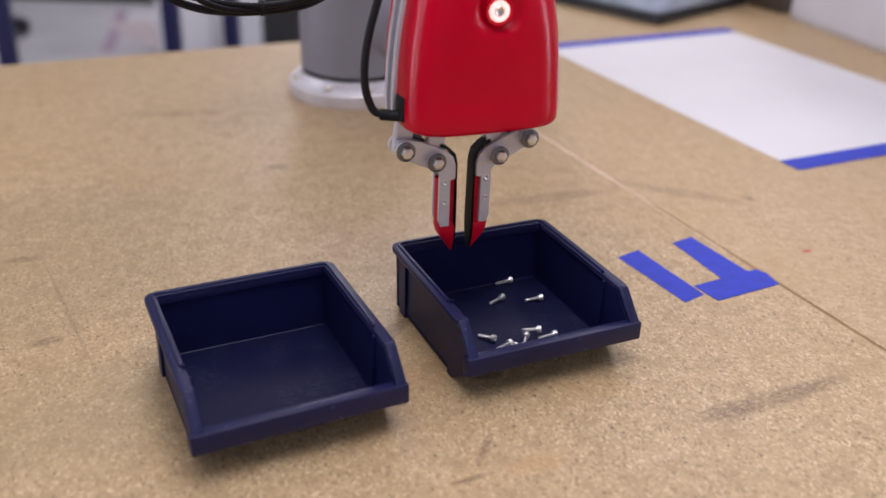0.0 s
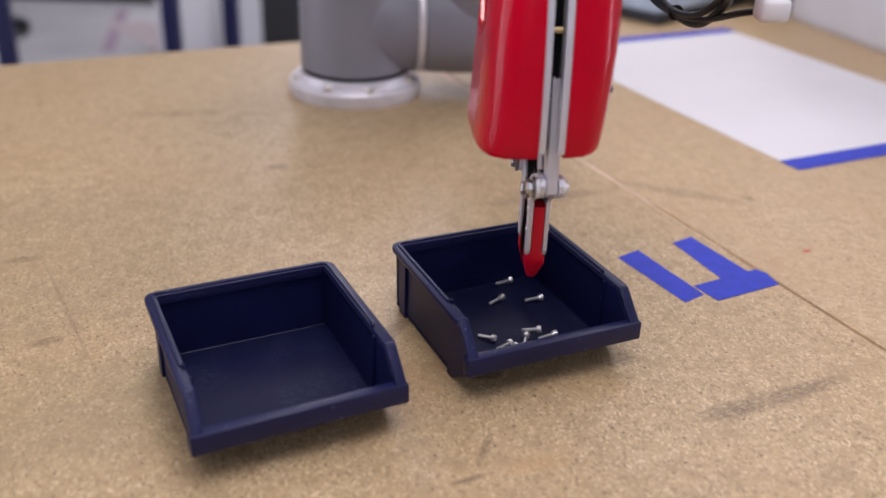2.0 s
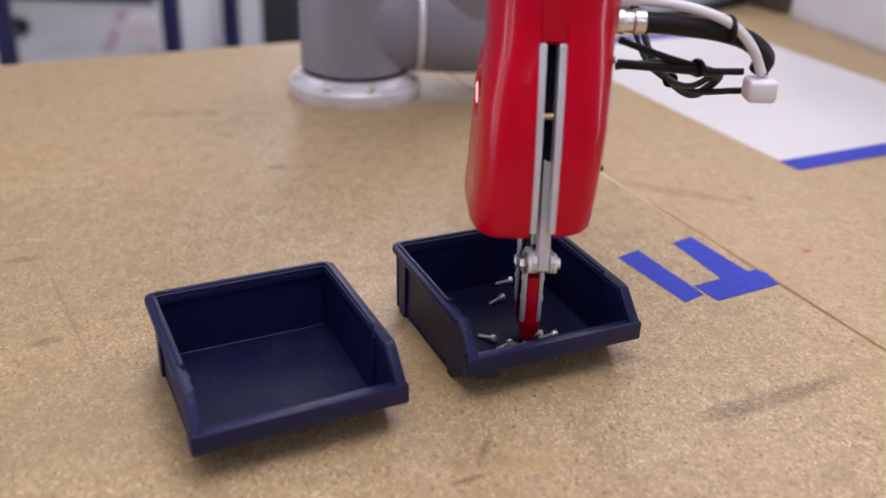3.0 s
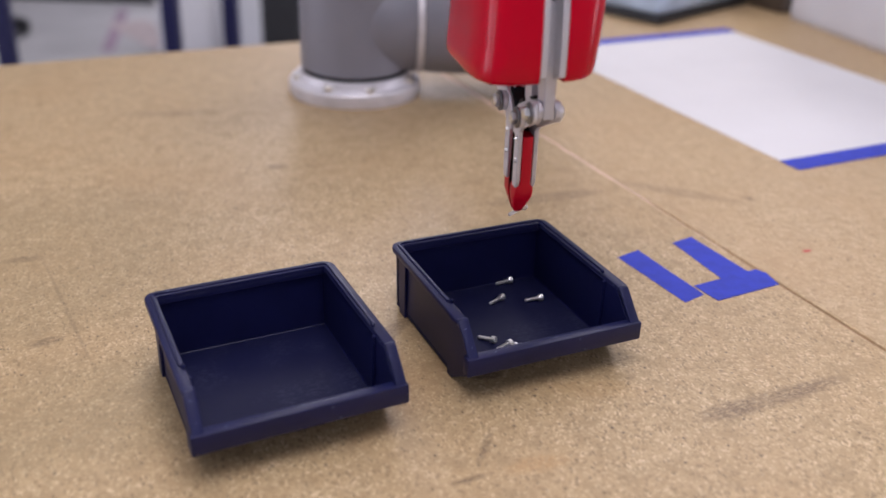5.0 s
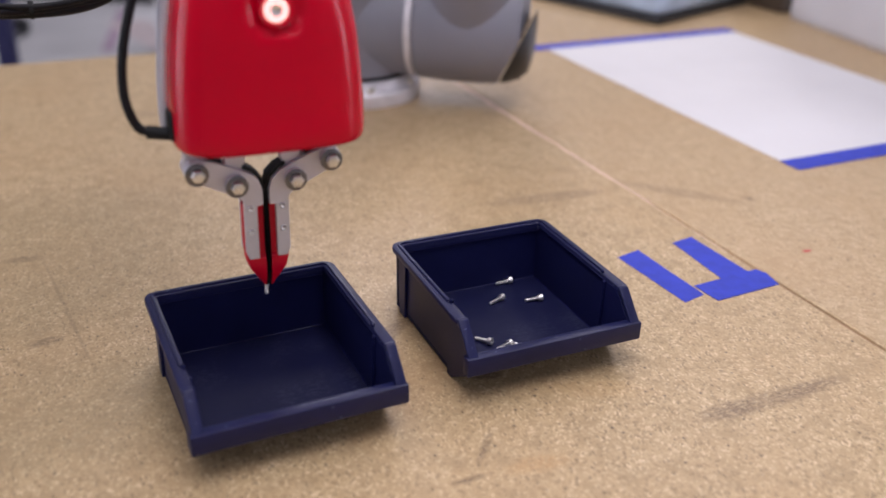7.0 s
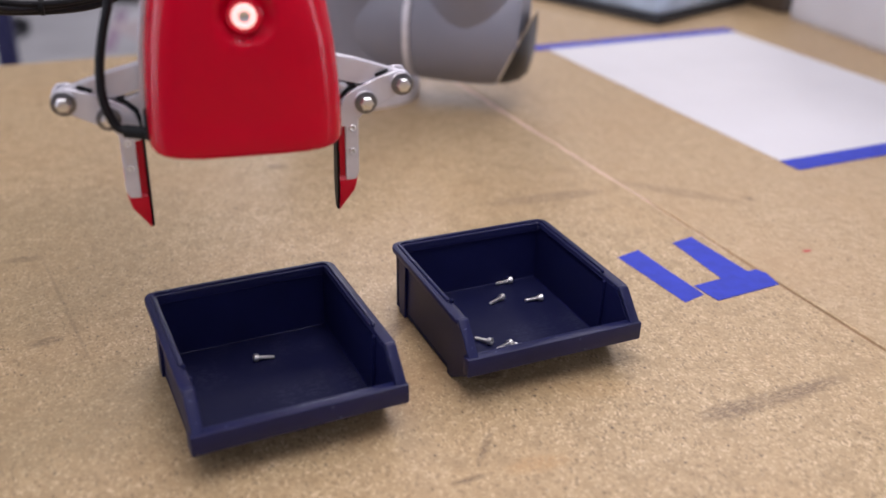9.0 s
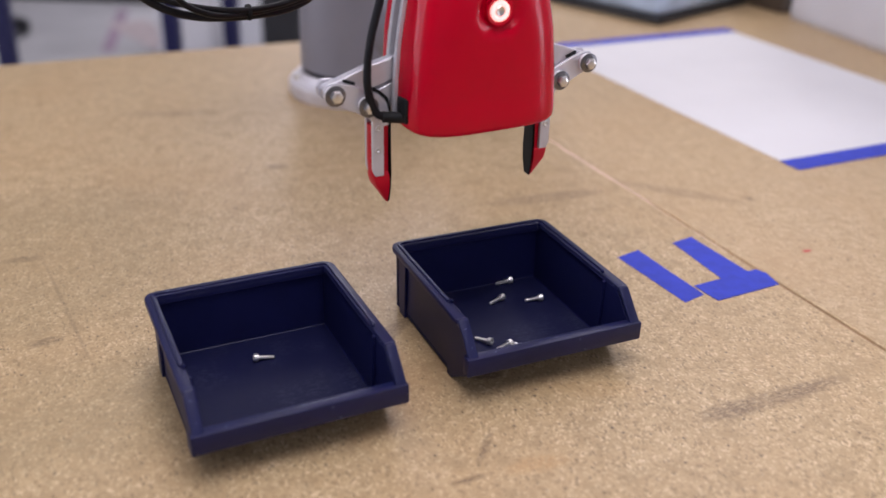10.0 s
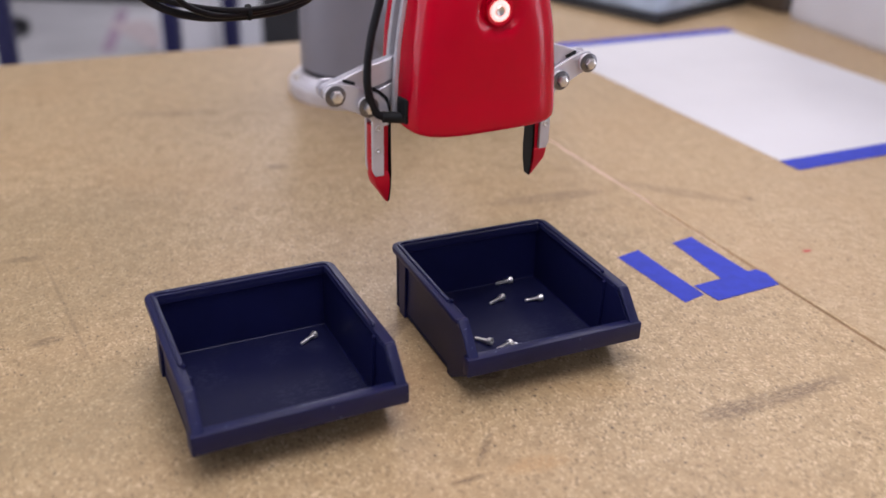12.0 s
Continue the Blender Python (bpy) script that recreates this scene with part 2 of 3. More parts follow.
    if at is not None:
        ob.matrix_basis = at
    if label:
        tagged(ob, label)
    return ob


def thing(name, label, category, m=None, group="", kind=""):
    ob = new(name)
    ob.empty_display_size = 0.02
    if m is not None:
        ob.matrix_basis = m
    return tagged(ob, label, category, group, kind)


def box(x0, x1, y0, y1, z0, z1, bevel=0.0, seg=2, bm=None):
    own = bmesh.new()
    bmesh.ops.create_cube(own, size=1)
    for v in own.verts:
        v.co = Vector((x0 + (v.co.x + 0.5) * (x1 - x0), y0 + (v.co.y + 0.5) * (y1 - y0), z0 + (v.co.z + 0.5) * (z1 - z0)))
    if bevel:
        bmesh.ops.bevel(own, geom=own.edges, offset=bevel, segments=seg, affect="EDGES", profile=0.5)
    return merge(bm, own)


def merge(bm, own):
    if bm is None:
        return own
    me = bpy.data.meshes.new("tmp")
    own.to_mesh(me)
    own.free()
    bm.from_mesh(me)
    bpy.data.meshes.remove(me)
    return bm


def slab(points, axis, a, b, bevel=0.0, seg=2, bm=None):
    """A flat outline of (p, q) pairs, thickened from a to b along an axis (0: x, 1: y, 2: z)."""
    own = bmesh.new()
    put = {0: lambda p, q, w: (w, p, q), 1: lambda p, q, w: (p, w, q), 2: lambda p, q, w: (p, q, w)}[axis]
    lo = [own.verts.new(put(p, q, a)) for p, q in points]
    hi = [own.verts.new(put(p, q, b)) for p, q in points]
    own.faces.new(lo)
    own.faces.new(hi)
    n = len(points)
    for i in range(n):
        own.faces.new((lo[i], lo[(i + 1) % n], hi[(i + 1) % n], hi[i]))
    bmesh.ops.recalc_face_normals(own, faces=own.faces)
    if bevel:
        bmesh.ops.bevel(own, geom=own.edges, offset=bevel, segments=seg, affect="EDGES", profile=0.5)
    return merge(bm, own)


def loft(rings, caps=True, bm=None):
    own = bmesh.new()
    rows = [[own.verts.new(p) for p in ring] for ring in rings]
    n = len(rows[0])
    for r0, r1 in zip(rows, rows[1:]):
        for i in range(n):
            own.faces.new((r0[i], r0[(i + 1) % n], r1[(i + 1) % n], r1[i]))
    if caps:
        own.faces.new(rows[0])
        own.faces.new(rows[-1])
    return merge(bm, own)


def turned(profile, n=32, m=None, bm=None):
    """A lathe form of (radius, height) pairs about z, laid by m."""
    m = m or Matrix()
    rings = [[m @ Vector((r * math.cos(2 * math.pi * i / n), r * math.sin(2 * math.pi * i / n), z)) for i in range(n)] for r, z in profile]
    return loft(rings, True, bm)


def smooth_path(points, steps=8):
    p = [Vector(q) for q in points]
    p = [p[0] * 2 - p[1]] + p + [p[-1] * 2 - p[-2]]
    out = []
    for a, b, c, d in zip(p, p[1:], p[2:], p[3:]):
        for k in range(steps):
            t = k / steps
            out.append(0.5 * (2 * b + (c - a) * t + (2 * a - 5 * b + 4 * c - d) * t * t + (3 * b - a - 3 * c + d) * t ** 3))
    return out + [p[-2]]


def tube(points, radius, n=12, steps=8, bm=None):
    path = smooth_path(points, steps)
    up = Vector((0.13, 0.31, 0.94))
    rings = []
    for i, c in enumerate(path):
        d = (path[min(i + 1, len(path) - 1)] - path[max(i - 1, 0)]).normalized()
        s = d.cross(up).normalized()
        up = s.cross(d).normalized()
        rings.append([c + radius * (math.cos(2 * math.pi * k / n) * s + math.sin(2 * math.pi * k / n) * up) for k in range(n)])
    return loft(rings, True, bm)


# ---- room ----
def build_room():
    z0, z1 = -0.85, 2.25
    tagged(part("floor", box(-5, 5, -9, 8, z0 - 0.1, z0), M_CONCRETE), "grey polished concrete workshop floor", "floor", kind="structure")
    tagged(part("ceiling", box(-5, 5, -9, 8, z1, z1 + 0.1), M_WALL), "plain white workshop ceiling", "ceiling", kind="structure")
    for nm, b in (("wall_north", (-5, 5, 8, 8.15)), ("wall_south", (-5, 5, -9.15, -9)), ("wall_west", (-5.15, -5, -9, 8)), ("wall_east", (5, 5.15, -9, 8))):
        tagged(part(nm, box(*b, z0, z1), M_WALL), "plain light grey painted workshop wall", "wall", kind="structure")


# table axes: d along its length, n across it
TABLE = pose(0, 0, 0, 0, 0, ANG)


def build_table():
    t = thing("work_table", "large chipboard work table with two butted boards", "table")
    worn = box(-0.36, 0.4935, -0.55, 1.233, -0.024, 0.0, 0.0008, 1)
    part("board", worn, M_BOARD, t, "worn chipboard sheet with specks and scuffs").matrix_basis = TABLE
    smooth = box(0.4965, 1.22, -0.55, 1.75, -0.024, 0.0, 0.0025, 2)
    part("board", smooth, M_BOARD2, t, "smoother tan chipboard sheet with a pale chamfered edge").matrix_basis = TABLE
    part("seam_strip", box(0.4937, 0.4963, 0.50, 1.233, -0.02, -0.0018), M_RAW_LIT, t, "pale raw wood edge in the joint, with a painted catch-light").matrix_basis = TABLE
    part("seam_strip", box(0.4937, 0.4963, -0.55, 0.50, -0.02, -0.0018), M_GROOVE, t, "dark grimy joint between the boards").matrix_basis = TABLE
    # pale strip over the joint: wear, with the bevel's catch-light in its colour
    rng = random.Random(4)
    left = [(0.4940 - rng.uniform(0.0036, 0.0072) * min(1.0, 0.2 + i / 30), 0.60 + 0.0125 * i) for i in range(51)]
    worn_lit_edge = slab(left + [(0.4946, 1.225), (0.4946, 0.60)], 2, -0.001, 0.0003)
    part("worn_lit_edge", worn_lit_edge, M_RAW_LIT, t, "pale splintered edge along the joint, with a painted catch-light").matrix_basis = TABLE
    for d, n in ((-0.28, -0.45), (-0.28, 1.15), (1.12, -0.45), (1.12, 1.62), (0.42, 1.15)):
        part("leg", box(d - 0.03, d + 0.03, n - 0.03, n + 0.03, -0.85, -0.024, 0.003), M_NAVYSTEEL, t).matrix_basis = TABLE
    part("apron", box(-0.28, 0.42, 1.13, 1.17, -0.12, -0.024, 0.003), M_NAVYSTEEL, t).matrix_basis = TABLE


def horseshoe(w, yb, yf, band, r):
    """The outline of a band that runs round three sides, with rounded back corners."""
    def side(w, yb, r):
        pts = [(-w, yf)]
        for k in range(7):
            a = radians(180 - 15 * k)
            pts.append((-w + r + r * math.cos(a), yb - r + r * math.sin(a)))
        return pts + [(-x, y) for x, y in reversed(pts)]
    return side(w, yb, r) + side(w - band, yb - band, max(r - band, 0.0015))[::-1]


def build_bin(m, group):
    t = thing("storage_bin", "navy blue plastic open-front storage bin on the chipboard", "bin", m, group)
    zf = 0.0041
    # floor pan with rising front
    part("bin_floor", slab([(0.0535, 0.0012), (0.0535, zf), (-0.0360, zf), (-0.0640, 0.0270), (-0.0665, 0.0270), (-0.0375, 0.0012)], 0, -0.0545, 0.0545, 0.0004, 1), M_BINFLOOR, t, "navy floor with pale scuffs and a painted grey sheen")
    part("floor_fillet", slab([(0.0508, zf - 0.001), (0.0508, zf + 0.0006), (0.0505, zf + 0.0003), (0.0501, zf)], 0, -0.0522, 0.0522), M_BIN, t)
    part("back_wall", slab([(0.0505, 0.0012), (0.0525, 0.0012), (0.0545, 0.0455), (0.0520, 0.0455)], 0, -0.0548, 0.0548), M_BIN, t)
    for s in (-1, 1):
        prof = [(0.0520, 0.0012), (0.0542, 0.0455), (-0.0505, 0.0455), (-0.0655, 0.0300), (-0.0655, 0.0160), (-0.0400, 0.0010)]
        wall = slab(prof, 0, s * 0.0520, s * 0.0542, 0.0003, 1)
        part("side_wall", wall, M_BIN, t)
        part("floor_fillet", slab([(s * 0.0522, zf - 0.001), (s * 0.0522, zf + 0.0009), (s * 0.0518, zf + 0.0004), (s * 0.0513, zf)], 1, -0.036, 0.0505), M_BIN, t)
        # outer ribs that reach the table
        part("corner_rib", slab([(0.0350, 0.0), (0.0440, 0.0), (0.0450, 0.0455), (0.0350, 0.0455)], 0, s * 0.0538, s * 0.0560, 0.0005, 1), M_BIN, t)
        part("corner_rib", slab([(0.0445, 0.007), (0.0480, 0.007), (0.0500, 0.0455), (0.0445, 0.0455)], 0, s * 0.0538, s * 0.0552, 0.0005, 1), M_BIN, t)
        part("corner_rib", slab([(-0.0345, 0.0), (-0.0402, 0.0), (-0.0640, 0.0160), (-0.0640, 0.0300), (-0.0490, 0.0455), (-0.0345, 0.0455)], 0, s * 0.0538, s * 0.0560, 0.0005, 1), M_BIN, t)
        part("corner_foot", box(min(s * 0.0470, s * 0.0545), max(s * 0.0470, s * 0.0545), -0.0402, -0.0362, 0.0, 0.0030, 0.0005, 1), M_BIN, t)
        # sloping front edge of the rim
        edge = slab([(-0.0500, 0.0440), (-0.0500, 0.0481), (-0.0530, 0.0481), (-0.0692, 0.0309), (-0.0692, 0.0245), (-0.0545, 0.0435)], 0, s * 0.0520, s * 0.0586, 0.0009, 2)
        part("front_edge", edge, M_BINRIM, t, smooth=True)
        part("stop_rib", box(min(s * 0.0502, s * 0.0526), max(s * 0.0502, s * 0.0526), -0.0385, -0.0362, zf + 0.001, 0.0455, 0.0005, 1), M_BIN, t)
        part("rim_catch", box(min(s * 0.0522, s * 0.0542), max(s * 0.0522, s * 0.0542), -0.0330, -0.0300, 0.0478, 0.0500, 0.0006, 1), M_BIN, t)
    part("rim", slab(horseshoe(0.0593, 0.0566, -0.0515, 0.0070, 0.0080), 2, 0.0438, 0.0478, 0.0008, 2), M_BINRIM, t, smooth=True)
    part("rim_ridge", slab(horseshoe(0.0556, 0.0531, -0.0300, 0.0018, 0.0045), 2, 0.0472, 0.0490, 0.0004, 1), M_BINRIM, t)
    part("inner_step", slab(horseshoe(0.0534, 0.0509, -0.0345, 0.0014, 0.0030), 2, 0.0415, 0.0452, 0.0004, 1), M_BINRIM, t)
    part("front_lip", box(-0.0596, 0.0596, -0.0702, -0.0632, 0.0190, 0.0312, 0.0010, 2), M_BINRIM, t, smooth=True)
    return t


def build_tape_and_paper():
    def strip(pts, z=0.0003):
        bm = slab(pts, 2, 0.0001, z)
        return tagged(part("masking_tape", bm, M_TAPE), "strip of blue masking tape stuck to the chipboard", "tape", "tape marks")

    strip([(0.1356, 0.6473), (0.1538, 0.6614), (0.1899, 0.5924), (0.1737, 0.5798)])
    strip([(0.1841, 0.6764), (0.2018, 0.6888), (0.2351, 0.6255), (0.2113, 0.6120)], 0.0004)
    strip([(0.1853, 0.6047), (0.2393, 0.6348), (0.2423, 0.6320), (0.2455, 0.6290), (0.2499, 0.6120), (0.1980, 0.5839)], 0.0006)
    p = box(0.679, 1.006, 0.630, 1.100, 0.0001, 0.0004)
    tagged(part("paper_sheet", p, M_PAPER, at=TABLE), "large white paper sheet taped flat to the table", "paper")
    for d0, d1, n0, n1 in ((0.640, 1.010, 1.085, 1.108), (0.678, 1.03, 0.612, 0.638)):
        tagged(part("masking_tape", box(d0, d1, n0, n1, 0.0005, 0.0008), M_TAPE, at=TABLE), "strip of blue masking tape holding the paper edge", "tape", "tape marks")


# ---- screws ----
def build_screw(name="screw"):
    """A socket-head screw along x, its head at the origin and its tip towards -x."""
    t = thing(name, "small steel socket-head screw lying in the blue bin", "screw", group="loose screws")
    lay = pose(0, 0, 0, 0, 90, 0)
    head = turned([(0.0011, 0.0018), (0.0013, 0.0018), (0.0014, 0.0030), (0.0020, 0.0030), (0.00235, 0.0027), (0.00235, 0.0002), (0.0021, 0.0)], 20, lay)
    part("head", head, M_SCREW, t, smooth=True)
    prof = [(0.0013, 0.0002)]
    for i in range(18):
        z = -0.0005 * i - 0.0006
        prof += [(0.00130, z), (0.00108, z - 0.00025)]
    prof += [(0.0009, -0.0098)]
    part("shank", turned(prof, 12, lay), M_SCREW, t, smooth=True)
    return t


def lying(x, y, yaw, z=0.0041):
    """The pose of a screw on a bin's floor, its head at x, y and pointing to yaw."""
    return pose(x, y, z + 0.0025, 0, 0, yaw) @ pose(0, 0, 0, 0, -8, 0)


# ---- gripper ----
# arms: pivot half-width and height, length; bolts when closed
R_ARM, SHUT, HALF, WIDE = 0.0574, 4.60, 9.87, 74.8
XO, ZO, XI, ZI = 0.0367, 0.0751, 0.0162, 0.0659
PXO, PZO = XO - R_ARM * math.sin(radians(SHUT)), ZO + R_ARM * math.cos(radians(SHUT))
PXI, PZI = XI - R_ARM * math.sin(radians(SHUT)), ZI + R_ARM * math.cos(radians(SHUT))
YC = 0.0


def swing(th):
    a, b = radians(th), radians(SHUT)
    return R_ARM * (math.sin(a) - math.sin(b)), R_ARM * (math.cos(b) - math.cos(a))


def section(hx, y0, y1, z, n=160, p=2.9):
    cy, hy = (y0 + y1) / 2, (y1 - y0) / 2
    ring = []
    for i in range(n):
        a = 2 * math.pi * i / n
        c, s = math.cos(a), math.sin(a)
        ring.append((math.copysign(abs(c) ** (2 / p), c) * hx, cy + math.copysign(abs(s) ** (2 / p), s) * hy, z))
    return ring


# height, half width, front and back of the shell
BODY = [(0.0934, 0.0462, -0.0393, 0.0254), (0.0940, 0.0482, -0.0408, 0.0272), (0.0959, 0.0495, -0.0418, 0.0284), (0.1010, 0.0500, -0.0418, 0.0292), (0.1120, 0.0500, -0.0408, 0.0302), (0.1280, 0.0492, -0.0400, 0.0315),
        (0.1460, 0.0475, -0.0392, 0.0327), (0.1640, 0.0448, -0.0386, 0.0338), (0.1800, 0.0420, -0.0372, 0.0344), (0.1920, 0.0392, -0.0352, 0.0347), (0.2040, 0.0368, -0.0344, 0.0349), (0.2160, 0.0352, -0.0341, 0.0350), (0.2350, 0.0345, -0.0340, 0.0350)]


def body_half(z):
    for (z0, h0, *_), (z1, h1, *_) in zip(BODY, BODY[1:]):
        if z0 <= z <= z1:
            return h0 + (h1 - h0) * (z - z0) / (z1 - z0)
    return BODY[-1][1]


def smooth_rows(rows, steps):
    """Rows of numbers with finer rows between them, along a smooth curve."""
    p = [np.array(r) for r in rows]
    p = [p[0] * 2 - p[1]] + p + [p[-1] * 2 - p[-2]]
    out = []
    for a, b, c, d in zip(p, p[1:], p[2:], p[3:]):
        for k in range(steps):
            t = k / steps
            lin = b + (c - b) * t
            cur = 0.5 * (2 * b + (c - a) * t + (2 * a - 5 * b + 4 * c - d) * t * t + (3 * b - a - 3 * c + d) * t ** 3)
            out.append(np.append(lin[:1], (lin * 0.3 + cur * 0.7)[1:]))
    return out + [p[-2]]


BUTTON_Z = 0.1640


def build_gripper():
    g = thing("robot_gripper", "glossy red two-finger robot gripper with aluminium linkage", "gripper")
    ys = -0.0030
    for nm, y, sign in (("front_shell", ys - 0.0072, 1), ("back_shell", ys + 0.0072, -1)):
        fine = [tuple(v) for v in smooth_rows(BODY, 7)]
        bm = loft([section(hx, y0, y1, z, p=3.9 - 1.5 * max(0.0, min(1.0, (z - 0.15) / 0.06))) for z, hx, y0, y1 in fine])
        for v in bm.verts:
            v.co.x += 0.0012
            # the underside rises a little towards the back
            v.co.z += 0.0026 * max(0.0, 1 - (v.co.z - 0.0938) / 0.03) * max(0.0, (v.co.y + 0.043) / 0.075)
            d = math.hypot(v.co.x - 0.002, v.co.z - BUTTON_Z)
            if v.co.y < -0.03 and d < 0.0155:
                k = min(1.0, (0.0155 - d) / 0.0060)
                v.co.y += 0.0038 * k * k * (3 - 2 * k)
        geom = bm.verts[:] + bm.edges[:] + bm.faces[:]
        bmesh.ops.bisect_plane(bm, geom=geom, plane_co=(0, y, 0), plane_no=(0, sign, 0), clear_outer=True)
        bmesh.ops.holes_fill(bm, edges=[e for e in bm.edges if e.is_boundary], sides=0)
        part(nm, bm, M_RED, g, "glossy red moulded shell half", smooth=True)
    # aluminium side plates and the black filler that keeps their slot dark
    zs = [0.0930 + 0.1080 * i / 20 for i in range(21)]
    for y0, y1 in ((ys - 0.0072, ys - 0.0034), (ys + 0.0034, ys + 0.0072)):
        out = [(body_half(z) + 0.0012, z) for z in zs]
        part("side_plate", slab(out + [(-x, z) for x, z in reversed(out)], 1, y0 + 0.0002, y1, 0.0004, 1), M_ALU, g, "white anodised aluminium plate edge")
    core = [(body_half(z) - 0.011, z) for z in zs[6:]]
    part("core", slab(core + [(-x, z) for x, z in reversed(core)], 1, ys - 0.0033, ys + 0.0033), M_DARK, g, "black filler that darkens the slot between the plates")
    part("brass_pin", turned([(0.0016, -0.0033), (0.0016, 0.0033)], 12, pose(0.0375, ys, 0.162, 90)), M_BRASS, g, smooth=True)
    neck = loft([section(hx, 0.0015 - hx, 0.0015 + hx, z, 64, 2.0) for z, hx in ((0.2005, 0.0350), (0.202, 0.0362), (0.232, 0.0365), (0.262, 0.0365))])
    part("neck", neck, M_RED, g, "round red collar above the shell", smooth=True)
    wrist = turned([(0.030, 0.255), (0.0375, 0.262), (0.0375, 0.318), (0.030, 0.322)], 48, pose(0, -0.003, 0))
    wrist = turned([(0.030, -0.045), (0.036, -0.040), (0.036, 0.040), (0.030, 0.045)], 40, pose(0, -0.003, 0.345, 90), bm=wrist)
    part("wrist_joint", wrist, M_GREY, g, "grey robot wrist joint above the collar", smooth=True)
    # lit button
    lay = pose(0.0017, -0.0371, BUTTON_Z, 90)
    part("button_seat", turned([(0.0085, -0.004), (0.0086, 0.0010), (0.0080, 0.0014), (0.0072, 0.0010), (0.0068, 0.0002), (0.0020, 0.0)], 40, lay), M_RED, g, "round red recess for the button", smooth=True)
    b = part("button", turned([(0.0031, -0.001), (0.0031, 0.0014), (0.0027, 0.0019), (0.0018, 0.0014), (0.0004, 0.0014)], 24, lay), M_STEEL, g, "small grey push button", smooth=True)
    part("light_ring", turned([(0.0035, 0.0004), (0.0036, 0.0014), (0.0047, 0.0018), (0.0060, 0.0013), (0.0061, 0.0)], 40, lay), M_LED, b, "glowing pinkish white ring", smooth=True)
    for z in (0.188, 0.125):
        part("cover_screw", turned([(0.0020, -0.001), (0.0020, 0.0008), (0.0005, 0.0008)], 16, pose(0.018, 0.0336, z, -90)), M_BLACKPL, g, smooth=True)
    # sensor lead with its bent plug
    # dark block standing in for the shaded notch where the lead enters
    part("notch_block", box(-0.0500, -0.0385, -0.0230, ys - 0.0073, 0.0985, 0.1140, 0.002, 2), M_RUBBER, g, "black block put in for the shaded notch in the shell corner", smooth=True)
    part("cable_boot", tube([(-0.030, -0.0195, 0.1005), (-0.045, -0.0175, 0.1012), (-0.0535, -0.0150, 0.1018), (-0.0600, -0.0135, 0.1025)], 0.0034, 14, 6), M_RUBBER, g, "black rubber cable boot", smooth=True)
    part("sensor_lead", tube([(-0.0585, -0.0138, 0.1024), (-0.0640, -0.0128, 0.1055), (-0.0682, -0.0120, 0.1180), (-0.0682, -0.0110, 0.1330), (-0.0650, -0.0100, 0.1500), (-0.0585, -0.0090, 0.1720), (-0.0500, -0.0060, 0.2050), (-0.043, 0.004, 0.24), (-0.036, 0.02, 0.262)], 0.0024, 12, 8), M_CABLE, g, "thin black sensor lead", smooth=True)
    # connector and cable bundle behind the neck
    back = pose(0, 0.0085, 0)
    part("connector", turned([(0.0065, 0.0), (0.0072, 0.002), (0.0072, 0.006), (0.0062, 0.007), (0.0062, 0.011), (0.0070, 0.012), (0.0070, 0.018)], 24, pose(-0.002, 0.0268, 0.2045, -90)), M_STEEL, g, "knurled metal connector", smooth=True, at=back)
    part("thick_cable", tube([(-0.002, 0.044, 0.2040), (-0.002, 0.060, 0.2032), (-0.004, 0.088, 0.1995), (-0.008, 0.108, 0.1930), (-0.012, 0.1205, 0.1830), (-0.016, 0.1200, 0.1740)], 0.0058, 16, 8), M_CABLE, g, "thick black cable sleeve", smooth=True, at=back)
    part("white_cable", tube([(-0.006, 0.020, 0.2155), (-0.004, 0.050, 0.2150), (-0.002, 0.074, 0.2115), (0.000, 0.094, 0.2040), (0.000, 0.1075, 0.1915), (-0.002, 0.1165, 0.1760)], 0.0029, 12, 8), M_WHITE, g, "white cable", smooth=True, at=back)
    part("plug", box(-0.010, 0.006, 0.1085, 0.1255, 0.1600, 0.1735, 0.003, 3), M_WHITE, g, "chunky white plug", smooth=True, at=back)
    loops = [[(-0.004, 0.033, 0.1935), (-0.006, 0.058, 0.1845), (-0.012, 0.082, 0.1765), (-0.030, 0.098, 0.1680), (-0.062, 0.096, 0.1500), (-0.100, 0.092, 0.1440), (-0.140, 0.090, 0.1500), (-0.172, 0.088, 0.1640), (-0.185, 0.080, 0.1900), (-0.160, 0.070, 0.2200), (-0.100, 0.060, 0.2400), (-0.02, 0.05, 0.250)],
             [(-0.004, 0.033, 0.1800), (-0.006, 0.060, 0.1775), (-0.010, 0.082, 0.1745), (-0.030, 0.102, 0.1660), (-0.065, 0.100, 0.1435), (-0.104, 0.096, 0.1395), (-0.142, 0.092, 0.1440), (-0.168, 0.090, 0.1580), (-0.180, 0.082, 0.1820), (-0.150, 0.074, 0.2120), (-0.090, 0.064, 0.2300), (-0.01, 0.05, 0.240)],
             [(-0.008, 0.110, 0.1640), (-0.020, 0.106, 0.1600), (-0.060, 0.099, 0.1470), (-0.100, 0.094, 0.1415), (-0.130, 0.086, 0.1450), (-0.150, 0.080, 0.1600), (-0.140, 0.072, 0.1850), (-0.100, 0.066, 0.2050), (-0.04, 0.05, 0.225)],
             [(-0.002, 0.106, 0.1770), (-0.008, 0.092, 0.1752), (-0.010, 0.080, 0.1760), (-0.014, 0.062, 0.1785), (-0.012, 0.034, 0.1760)]]
    for k, pts in enumerate(loops):
        part("loose_cable", tube(pts, 0.0020 if k != 1 else 0.0027, 10, 8), M_CABLE, g, "looped black cable", smooth=True, at=back)
